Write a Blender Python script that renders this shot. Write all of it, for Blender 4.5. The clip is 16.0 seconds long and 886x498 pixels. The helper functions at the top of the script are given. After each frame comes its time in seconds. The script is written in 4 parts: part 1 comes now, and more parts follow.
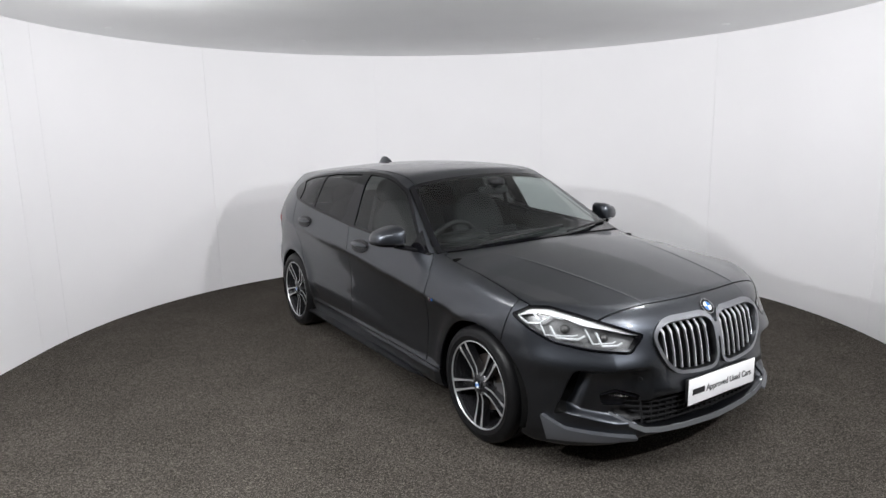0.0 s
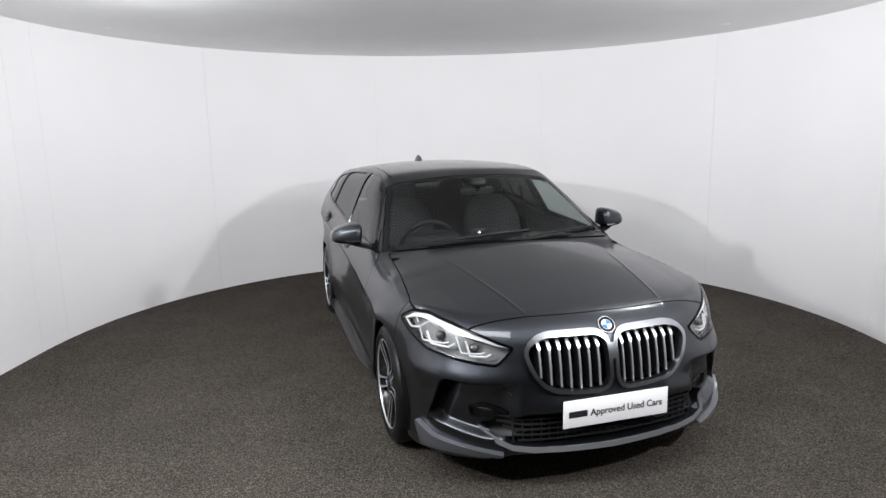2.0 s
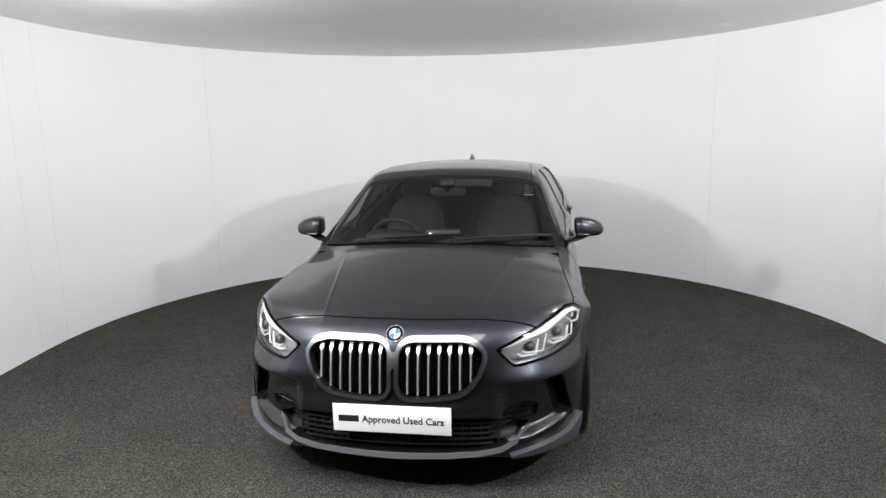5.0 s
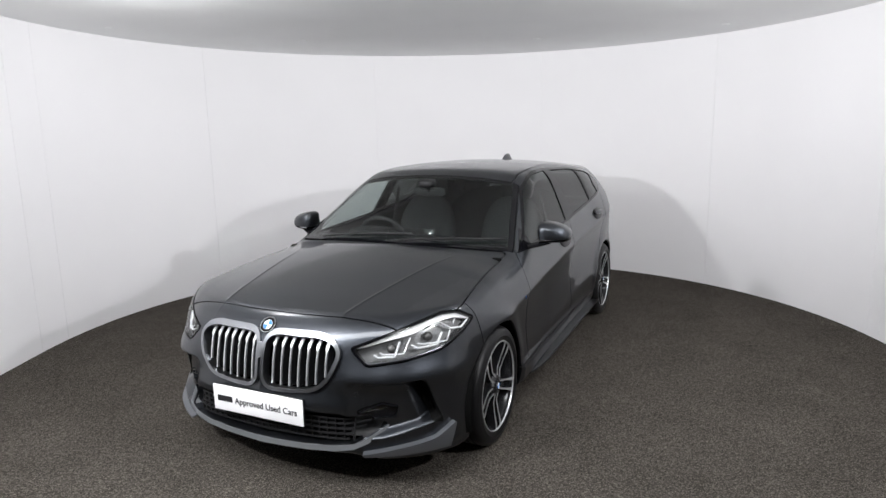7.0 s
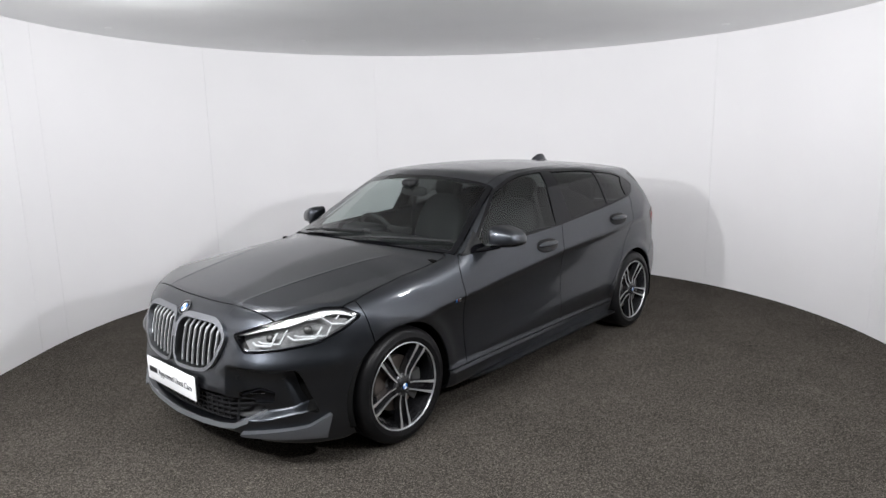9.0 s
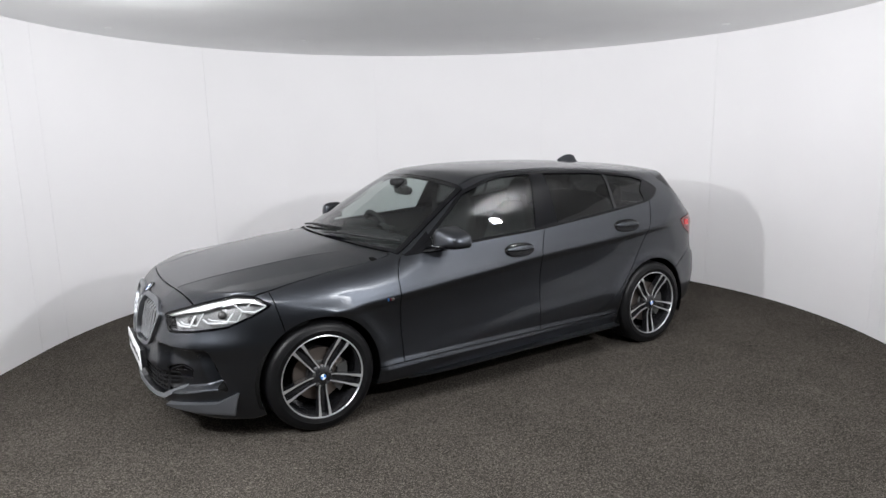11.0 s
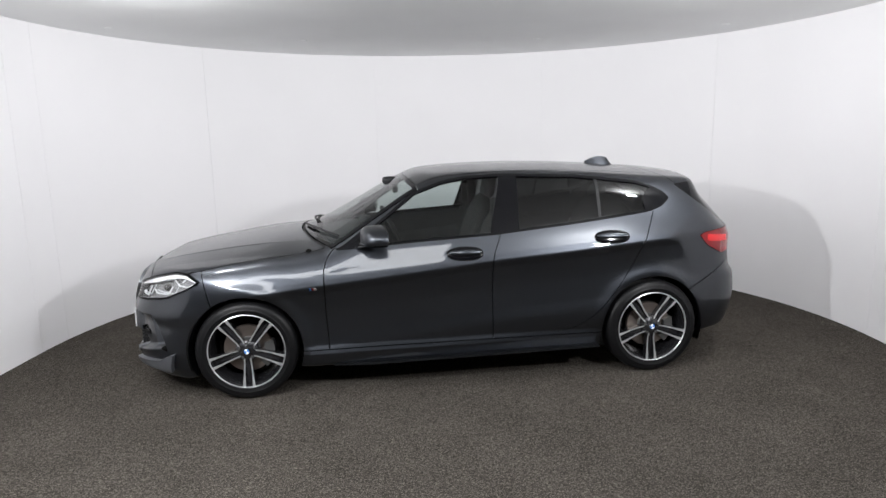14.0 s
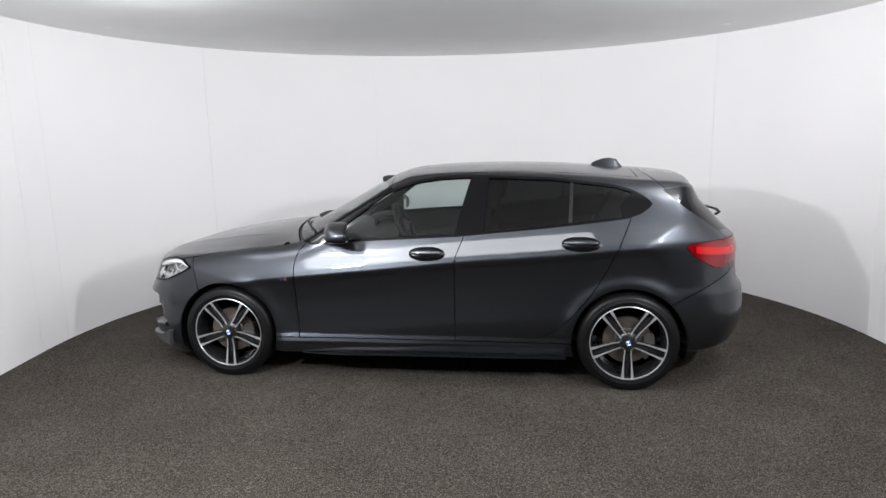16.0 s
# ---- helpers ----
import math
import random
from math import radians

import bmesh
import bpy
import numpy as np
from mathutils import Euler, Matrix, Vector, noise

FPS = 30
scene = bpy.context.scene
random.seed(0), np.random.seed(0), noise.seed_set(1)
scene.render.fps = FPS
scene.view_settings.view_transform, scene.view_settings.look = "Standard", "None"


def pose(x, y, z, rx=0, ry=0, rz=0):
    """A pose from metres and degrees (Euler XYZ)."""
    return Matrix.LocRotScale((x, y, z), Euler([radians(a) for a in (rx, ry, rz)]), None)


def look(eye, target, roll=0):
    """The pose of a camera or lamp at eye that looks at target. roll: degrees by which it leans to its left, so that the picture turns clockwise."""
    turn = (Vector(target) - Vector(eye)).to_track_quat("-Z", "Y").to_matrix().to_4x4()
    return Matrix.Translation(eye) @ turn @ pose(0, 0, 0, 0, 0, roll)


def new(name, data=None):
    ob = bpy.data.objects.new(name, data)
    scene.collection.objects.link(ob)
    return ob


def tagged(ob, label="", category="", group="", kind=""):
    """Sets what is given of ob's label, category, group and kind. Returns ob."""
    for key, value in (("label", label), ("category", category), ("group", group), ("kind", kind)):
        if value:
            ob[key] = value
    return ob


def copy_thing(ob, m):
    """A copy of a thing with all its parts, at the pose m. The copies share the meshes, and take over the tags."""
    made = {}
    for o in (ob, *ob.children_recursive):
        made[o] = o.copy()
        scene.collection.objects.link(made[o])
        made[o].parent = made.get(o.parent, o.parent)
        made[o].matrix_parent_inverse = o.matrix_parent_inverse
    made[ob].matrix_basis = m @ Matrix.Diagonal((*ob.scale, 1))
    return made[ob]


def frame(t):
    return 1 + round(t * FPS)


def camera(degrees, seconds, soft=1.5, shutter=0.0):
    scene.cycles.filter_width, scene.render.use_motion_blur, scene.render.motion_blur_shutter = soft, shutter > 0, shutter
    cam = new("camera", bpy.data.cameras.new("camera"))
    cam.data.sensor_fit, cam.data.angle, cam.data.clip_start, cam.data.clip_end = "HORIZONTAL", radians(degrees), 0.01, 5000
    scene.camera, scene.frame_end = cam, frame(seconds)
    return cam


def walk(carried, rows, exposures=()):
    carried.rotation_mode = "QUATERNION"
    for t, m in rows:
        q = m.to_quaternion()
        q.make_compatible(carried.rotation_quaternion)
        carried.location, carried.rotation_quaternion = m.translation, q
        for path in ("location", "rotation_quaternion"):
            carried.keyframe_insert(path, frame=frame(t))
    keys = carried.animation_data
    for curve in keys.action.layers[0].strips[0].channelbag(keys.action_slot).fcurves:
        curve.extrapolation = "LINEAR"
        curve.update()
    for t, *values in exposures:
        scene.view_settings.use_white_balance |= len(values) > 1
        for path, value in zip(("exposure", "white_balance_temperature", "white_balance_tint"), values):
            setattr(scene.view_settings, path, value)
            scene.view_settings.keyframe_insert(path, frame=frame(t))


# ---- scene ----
EYE = Vector((0.0, -4.943, 1.655))
YAW, PITCH, ROLL = radians(1.09), radians(-10.43), -1.20
AHEAD = Vector((-math.sin(YAW) * math.cos(PITCH), math.cos(YAW) * math.cos(PITCH), math.sin(PITCH)))
cam = camera(68.95, 16.0, soft=1.5)
walk(cam, [(0.0, look(EYE, EYE + AHEAD, ROLL)), (16.0, look(EYE, EYE + AHEAD, ROLL))])

# ---- light ----
world = bpy.data.worlds.new("studio_dark")
world.use_nodes = True
world.node_tree.nodes["Background"].inputs[0].default_value = (0.5, 0.5, 0.55, 1)
world.node_tree.nodes["Background"].inputs[1].default_value = 0.02
scene.world = world


def area_lamp(name, eye, target, sx, sy, watts, colour=(1, 1, 1)):
    data = bpy.data.lights.new(name, "AREA")
    data.shape, data.size, data.size_y, data.energy, data.color = "RECTANGLE", sx, sy, watts, colour
    ob = new(name, data)
    ob.matrix_world = look(eye, target)
    return ob


COOL = (0.97, 0.98, 1.0)
area_lamp("unseen_lamp", (2.0, -1.35, 2.40), (0.6, 2.2, 2.5), 0.12, 0.12, 34, COOL)
area_lamp("unseen_lamp", (-2.0, -1.35, 2.40), (-0.6, 2.2, 2.5), 0.12, 0.12, 27, COOL)
area_lamp("unseen_lamp", (2.2, -3.5, 2.2), (-0.6, 2.4, 2.35), 0.12, 0.12, 86, COOL)
area_lamp("unseen_lamp", (-2.2, -3.5, 2.2), (0.6, 2.4, 2.35), 0.12, 0.12, 92, COOL)
# wide fill lamp added out of view, for the near floor and upper doors
area_lamp("unseen_lamp", (-1.1, -3.3, 2.52), (-1.1, -3.0, 0.0), 3.2, 1.2, 146, COOL)
scene.view_settings.exposure = 0.0


# ---- materials ----
def material(name, colour, rough=0.5, metal=0.0, coat=0.0, vary=0.0, scale=8.0, bump=0.0, bump_scale=200.0, **more):
    m = bpy.data.materials.new(name)
    m.use_nodes = True
    nodes, links = m.node_tree.nodes, m.node_tree.links
    b = nodes["Principled BSDF"]
    b.inputs["Base Color"].default_value = (*colour, 1)
    b.inputs["Roughness"].default_value = rough
    b.inputs["Metallic"].default_value = metal
    b.inputs["Coat Weight"].default_value = coat
    b.inputs["Coat Roughness"].default_value = 0.03
    for key, value in more.items():
        b.inputs[key.replace("_", " ")].default_value = value
    co = nodes.new("ShaderNodeTexCoord")
    if vary:
        n = nodes.new("ShaderNodeTexNoise")
        n.inputs["Scale"].default_value, n.inputs["Detail"].default_value = scale, 6
        r = nodes.new("ShaderNodeMapRange")
        r.inputs["To Min"].default_value, r.inputs["To Max"].default_value = 1 - vary, 1 + vary
        x = nodes.new("ShaderNodeMixRGB")
        x.blend_type, x.inputs[0].default_value = "MULTIPLY", 1
        x.inputs[1].default_value = (*colour, 1)
        links.new(co.outputs["Object"], n.inputs["Vector"])
        links.new(n.outputs["Fac"], r.inputs["Value"])
        links.new(r.outputs["Result"], x.inputs[2])
        links.new(x.outputs[0], b.inputs["Base Color"])
        r2 = nodes.new("ShaderNodeMapRange")
        r2.inputs["To Min"].default_value, r2.inputs["To Max"].default_value = rough * (1 - vary), min(1, rough * (1 + vary))
        links.new(n.outputs["Fac"], r2.inputs["Value"])
        links.new(r2.outputs["Result"], b.inputs["Roughness"])
    if bump:
        n2 = nodes.new("ShaderNodeTexNoise")
        n2.inputs["Scale"].default_value, n2.inputs["Detail"].default_value = bump_scale, 3
        bp = nodes.new("ShaderNodeBump")
        bp.inputs["Strength"].default_value, bp.inputs["Distance"].default_value = bump, 0.004
        links.new(co.outputs["Object"], n2.inputs["Vector"])
        links.new(n2.outputs["Fac"], bp.inputs["Height"])
        links.new(bp.outputs["Normal"], b.inputs["Normal"])
    return m


def carpet_material():
    m = material("carpet", (0.075, 0.068, 0.06), 1.0, Specular_IOR_Level=0.0)
    nodes, links = m.node_tree.nodes, m.node_tree.links
    b, co = nodes["Principled BSDF"], nodes["Texture Coordinate"]
    fine, coarse = nodes.new("ShaderNodeTexNoise"), nodes.new("ShaderNodeTexNoise")
    fine.inputs["Scale"].default_value, fine.inputs["Detail"].default_value = 130, 5
    fine.inputs["Roughness"].default_value = 0.62
    coarse.inputs["Scale"].default_value, coarse.inputs["Detail"].default_value = 2.2, 5
    tufts, blend = nodes.new("ShaderNodeTexVoronoi"), nodes.new("ShaderNodeMixRGB")
    tufts.inputs["Scale"].default_value = 190
    grey = nodes.new("ShaderNodeSeparateColor")
    blend.inputs[0].default_value = 0.4
    ramp = nodes.new("ShaderNodeValToRGB")
    e = ramp.color_ramp.elements
    e[0].position, e[0].color = 0.25, (0.020, 0.0175, 0.015, 1)
    e[1].position, e[1].color = 0.78, (0.135, 0.121, 0.105, 1)
    mid = e.new(0.52)
    mid.color = (0.046, 0.041, 0.036, 1)
    links.new(co.outputs["Object"], tufts.inputs["Vector"])
    links.new(tufts.outputs["Color"], grey.inputs[0])
    links.new(fine.outputs["Fac"], blend.inputs[1])
    links.new(grey.outputs[0], blend.inputs[2])
    r = nodes.new("ShaderNodeMapRange")
    r.inputs["From Min"].default_value, r.inputs["From Max"].default_value = 0.3, 0.7
    r.inputs["To Min"].default_value, r.inputs["To Max"].default_value = 0.88, 1.12
    x = nodes.new("ShaderNodeMixRGB")
    x.blend_type, x.inputs[0].default_value = "MULTIPLY", 1
    bp = nodes.new("ShaderNodeBump")
    bp.inputs["Strength"].default_value, bp.inputs["Distance"].default_value = 0.3, 0.003
    for n in (fine, coarse):
        links.new(co.outputs["Object"], n.inputs["Vector"])
    links.new(blend.outputs[0], ramp.inputs["Fac"])
    links.new(coarse.outputs["Fac"], r.inputs["Value"])
    links.new(ramp.outputs["Color"], x.inputs[1])
    links.new(r.outputs["Result"], x.inputs[2])
    links.new(x.outputs[0], b.inputs["Base Color"])
    links.new(blend.outputs[0], bp.inputs["Height"])
    links.new(bp.outputs["Normal"], b.inputs["Normal"])
    return m


def paint_material():
    """Metallic grey paint: fine flakes under a clear coat."""
    m = material("grey_metallic_paint", (0.045, 0.049, 0.057), 0.42, 1.0, 0.7)
    nodes, links = m.node_tree.nodes, m.node_tree.links
    b, co = nodes["Principled BSDF"], nodes["Texture Coordinate"]
    v = nodes.new("ShaderNodeTexVoronoi")
    v.inputs["Scale"].default_value = 1400
    r = nodes.new("ShaderNodeMapRange")
    r.inputs["To Min"].default_value, r.inputs["To Max"].default_value = 0.30, 0.46
    links.new(co.outputs["Object"], v.inputs["Vector"])
    links.new(v.outputs["Color"], r.inputs["Value"])
    links.new(r.outputs["Result"], b.inputs["Roughness"])
    return m


WALL = material("white_wall_paint", (0.80, 0.79, 0.80), 0.75, vary=0.03, scale=1.3, bump=0.05, bump_scale=60)
# for unseen walls added near the camera, so reflections in the car go dark
ADDEDDARK = material("added_dark", (0.022, 0.022, 0.024), 0.9, vary=0.2, scale=3)
CEIL = material("ceiling_paint", (0.88, 0.885, 0.885), 0.85, vary=0.04, scale=1.5)
CARPET = carpet_material()
PAINT = paint_material()
GLOSS = material("gloss_black_trim", (0.004, 0.004, 0.005), 0.08, Specular_IOR_Level=0.22)
PLASTIC = material("black_plastic", (0.012, 0.012, 0.013), 0.5, vary=0.15, scale=30, Specular_IOR_Level=0.25)
LINER = material("dark_liner", (0.005, 0.005, 0.005), 0.95, vary=0.2, scale=15, Specular_IOR_Level=0.02)
RUBBER = material("tyre_rubber", (0.005, 0.005, 0.0055), 0.40, vary=0.2, scale=20, bump=0.1, bump_scale=90, Specular_IOR_Level=0.18)
CHROME = material("satin_chrome", (0.66, 0.67, 0.69), 0.2, 1.0)
SILVER = material("satin_silver_trim", (0.30, 0.31, 0.33), 0.3, 1.0, vary=0.05)
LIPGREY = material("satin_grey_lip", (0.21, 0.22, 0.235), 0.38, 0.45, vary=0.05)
# body grey made lighter: the sheen of upward faces is put into the colour
SHEENPAINT = material("body_grey_with_sheen", (0.12, 0.126, 0.138), 0.36, 0.6, 0.3, vary=0.05)
LAMPDARK = material("lamp_housing", (0.26, 0.265, 0.27), 0.3, 0.3, vary=0.3, scale=25)
MACHINED = material("machined_alloy", (0.58, 0.59, 0.60), 0.30, 0.75, vary=0.08, scale=40)
SLATFACE = material("satin_slat", (0.70, 0.71, 0.73), 0.32, 0.85, vary=0.05, scale=40)
RIMBLACK = material("dark_alloy", (0.03, 0.03, 0.033), 0.25, 0.6, 0.4)
DISC = material("brake_disc_steel", (0.22, 0.19, 0.17), 0.45, 1.0, vary=0.3, scale=20)
STEEL = material("dark_steel", (0.12, 0.12, 0.12), 0.5, 0.8, vary=0.2)
CLOTH = material("dark_seat_cloth", (0.009, 0.0095, 0.0105), 0.8, vary=0.15, scale=30, bump=0.1)
TRIMGREY = material("light_grey_lining", (0.32, 0.33, 0.33), 0.85, vary=0.05)
WHITE = material("white_plate", (0.82, 0.82, 0.83), 0.4)
BLACKINK = material("black_ink", (0.012, 0.012, 0.014), 0.5)
BLUE = material("blue_enamel", (0.02, 0.14, 0.45), 0.3)
RED = material("red_lamp_lens", (0.13, 0.001, 0.003), 0.08, 0, 0.3)
REDGLOW = material("red_lamp_bar", (0.42, 0.005, 0.007), 0.12, 0, 0.3)
LAMPWHITE = material("lamp_light_guide", (0.62, 0.64, 0.66), 0.2, 0.0, 0.5)
LAMPBROW = material("lamp_brow", (0.80, 0.81, 0.82), 0.3, 0.0, 0.5)
MIRRORGLASS = material("mirror_glass", (0.8, 0.82, 0.84), 0.02, 1.0)


def glass_material(name, tint, amount, rough=0.0, face=0.05, edge=0.92):
    """Thin tinted glazing: see-through with a clear reflection."""
    m = bpy.data.materials.new(name)
    m.use_nodes = True
    nodes, links = m.node_tree.nodes, m.node_tree.links
    nodes.clear()
    out, mix = nodes.new("ShaderNodeOutputMaterial"), nodes.new("ShaderNodeMixShader")
    tr, gl, fr = nodes.new("ShaderNodeBsdfTransparent"), nodes.new("ShaderNodeBsdfGlossy"), nodes.new("ShaderNodeLayerWeight")
    tr.inputs[0].default_value = (*(amount * c for c in tint), 1)
    gl.inputs["Roughness"].default_value = rough
    fr.inputs["Blend"].default_value = 0.5
    power, scale = nodes.new("ShaderNodeMath"), nodes.new("ShaderNodeMath")
    power.operation, power.inputs[1].default_value = "POWER", 5.0
    scale.operation, scale.inputs[1].default_value, scale.inputs[2].default_value = "MULTIPLY_ADD", edge, face
    links.new(fr.outputs["Facing"], power.inputs[0])
    links.new(power.outputs[0], scale.inputs[0])
    links.new(scale.outputs[0], mix.inputs[0])
    links.new(tr.outputs[0], mix.inputs[1])
    links.new(gl.outputs[0], mix.inputs[2])
    links.new(mix.outputs[0], out.inputs[0])
    return m


CLEAR = glass_material("clear_glazing", (0.88, 0.95, 0.93), 0.78)
PRIVACY = glass_material("privacy_glazing", (0.9, 0.95, 0.95), 0.11)
LENS = glass_material("lamp_lens", (1, 1, 1), 0.93, 0.0, 0.05, 0.9)


# ---- mesh helpers ----
def mesh_object(name, verts, faces, mat, parent=None, label="", smooth=True, normals=None):
    me = bpy.data.meshes.new(name)
    me.from_pydata(np.asarray(verts, float).tolist(), [], np.asarray(faces).tolist() if isinstance(faces, np.ndarray) else faces)
    me.materials.append(mat)
    if smooth:
        me.polygons.foreach_set("use_smooth", np.ones(len(me.polygons), bool))
    if normals is not None:
        me.normals_split_custom_set_from_vertices(np.asarray(normals, float).tolist())
    me.update()
    ob = new(name, me)
    ob.parent = parent
    return tagged(ob, label)


def part(name, bm, mat, parent, label="", sharp=40):
    """Links a bmesh as one mesh object under a thing or under a part."""
    bmesh.ops.recalc_face_normals(bm, faces=bm.faces)
    me = bpy.data.meshes.new(name)
    for f in bm.faces:
        f.smooth = True
    for e in bm.edges:
        if len(e.link_faces) == 2 and e.calc_face_angle(0) > radians(sharp):
            e.smooth = False
    bm.to_mesh(me)
    bm.free()
    me.materials.append(mat)
    ob = new(name, me)
    ob.parent = parent
    return tagged(ob, label)


def empty(name, parent=None):
    ob = new(name)
    ob.parent = parent
    ob.empty_display_size = 0.1
    return ob


def box_bm(bm, size, m, bevel=0.0, segments=2):
    got = bmesh.ops.create_cube(bm, size=1, matrix=m @ Matrix.Diagonal((*size, 1)))
    if bevel:
        edges = list({e for v in got["verts"] for e in v.link_edges})
        bmesh.ops.bevel(bm, geom=edges, offset=bevel, segments=segments, affect="EDGES", profile=0.5)
    return bm


def box(size, m=Matrix(), bevel=0.0, segments=2):
    return box_bm(bmesh.new(), size, m, bevel, segments)


def lathe(profile, steps=48, closed=False):
    """A bmesh turned about the y axis from (radius, y) pairs."""
    bm = bmesh.new()
    rings = []
    for k in range(steps):
        a = 2 * math.pi * k / steps
        rings.append([bm.verts.new((r * math.cos(a), y, r * math.sin(a))) for r, y in profile])
    n = len(profile)
    for k in range(steps):
        p, q = rings[k], rings[(k + 1) % steps]
        for i in range(n if closed else n - 1):
            j = (i + 1) % n
            bm.faces.new((p[i], p[j], q[j], q[i]))
    bmesh.ops.remove_doubles(bm, verts=bm.verts, dist=1e-6)
    return bm


def tube(points, radius, sides=8, flat=1.0, closed=False):
    """A bmesh rod along points; flat squeezes it along the local second axis."""
    bm = bmesh.new()
    pts = [Vector(p) for p in points]
    rings, up = [], Vector((0, 0, 1))
    n = len(pts)
    for i, p in enumerate(pts):
        a = pts[(i - 1) % n] if closed else pts[max(i - 1, 0)]
        b = pts[(i + 1) % n] if closed else pts[min(i + 1, n - 1)]
        d = (b - a).normalized()
        s = d.cross(up)
        s = s.normalized() if s.length > 0.05 else d.cross(Vector((1, 0, 0))).normalized()
        t = s.cross(d)
        rings.append([bm.verts.new(p + radius * (math.cos(w) * s + flat * math.sin(w) * t)) for w in (2 * math.pi * k / sides for k in range(sides))])
    for i in range(n if closed else n - 1):
        p, q = rings[i], rings[(i + 1) % n]
        for k in range(sides):
            bm.faces.new((p[k], p[(k + 1) % sides], q[(k + 1) % sides], q[k]))
    if not closed:
        bm.faces.new(rings[0][::-1])
        bm.faces.new(rings[-1])
    return bm


def prism(outline, depth, bevel=0.0):
    """A bmesh slab from an outline in (y, z), depth along x from 0."""
    bm = bmesh.new()
    vs = [bm.verts.new((0, y, z)) for y, z in outline]
    f = bm.faces.new(vs)
    got = bmesh.ops.extrude_face_region(bm, geom=[f])
    for v in got["geom"]:
        if isinstance(v, bmesh.types.BMVert):
            v.co.x += depth
    if bevel:
        bmesh.ops.bevel(bm, geom=[e for e in bm.edges if abs(e.verts[0].co.x - e.verts[1].co.x) < 1e-6], offset=bevel, segments=2, affect="EDGES")
    return bm


# ---- room ----
ROOM_R, ROOM_H, ROOM_C = 3.248, 2.536, Vector((-0.012, -0.139, 0))
BACK = -7.2


def arc_slab(a0, a1, z0, z1, r0, r1, steps):
    """A curved slab of wall between two angles (degrees from +y, clockwise)."""
    bm = bmesh.new()
    cols = []
    for k in range(steps + 1):
        a = radians(a0 + (a1 - a0) * k / steps)
        s, c = math.sin(a), math.cos(a)
        cols.append([bm.verts.new((ROOM_C.x + r * s, ROOM_C.y + r * c, z)) for r, z in ((r0, z0), (r0, z1), (r1, z1), (r1, z0))])
    for p, q in zip(cols, cols[1:]):
        for i in range(4):
            bm.faces.new((p[i], p[(i + 1) % 4], q[(i + 1) % 4], q[i]))
    bm.faces.new(cols[0])
    bm.faces.new(cols[-1][::-1])
    return bm


def build_room():
    floor = part("floor", box((9, 12, 0.2), pose(0, -2, -0.1)), CARPET, None, "dark grey-brown speckled carpet floor")
    tagged(floor, category="floor", kind="structure")
    ceiling = part("ceiling", box((9, 12, 0.2), pose(0, -2, ROOM_H + 0.1)), CEIL, None, "flat pale grey studio ceiling")
    tagged(ceiling, category="ceiling", kind="structure")
    wall = part("wall_round", arc_slab(-90, 90, 0, ROOM_H, ROOM_R + 0.004, ROOM_R + 0.12, 90), WALL, None, "white curved studio wall with thin vertical joints")
    tagged(wall, category="wall", kind="structure")
    seams = (-90, -84.3, -51.5, -16.3, 19.2, 54.5, 87.7, 90)
    gap = 0.022
    for a0, a1 in zip(seams, seams[1:]):
        part("wall_panel", arc_slab(a0 + gap, a1 - gap, 0.0, ROOM_H, ROOM_R, ROOM_R + 0.0035, max(3, int((a1 - a0) / 1.2))), WALL, wall)
    y0 = ROOM_C.y
    split_y = -3.2
    for side, x in (("west", ROOM_C.x - ROOM_R - 0.06), ("east", ROOM_C.x + ROOM_R + 0.06)):
        for name, a, b, mat, label in (("wall_" + side, y0, split_y, WALL, "plain white studio side wall"), ("curtain_" + side, split_y, BACK, ADDEDDARK, "dark wall added unseen beside the camera to darken reflections")):
            w = part(name, box((0.12, a - b, ROOM_H), pose(x, (a + b) / 2 - 0.002, ROOM_H / 2)), mat, None, label)
            tagged(w, category="wall", kind="structure")
    # added dark wall closing the room out of view, mirrored in paint and glass
    w = part("curtain_south", box((6.9, 0.12, ROOM_H), pose(0, BACK - 0.07, ROOM_H / 2)), ADDEDDARK, None, "dark wall added unseen behind the camera to darken reflections")
    tagged(w, category="wall", kind="structure")


build_room()
for x, y in ((-2.82, 0.55), (-1.43, 1.54), (0.86, 1.81), (2.46, 1.14)):
    spot = tagged(empty("ceiling_sensor"), "small white round fitting set in the ceiling", "ceiling fitting", "ceiling fittings")
    spot.location = (x, y, ROOM_H)
    bm = lathe([(0.0, -0.005), (0.026, -0.005), (0.032, -0.003), (0.034, 0.0)], 20)
    bm.transform(Matrix.Rotation(radians(90), 4, "X"))
    part("cover", bm, CEIL, spot)
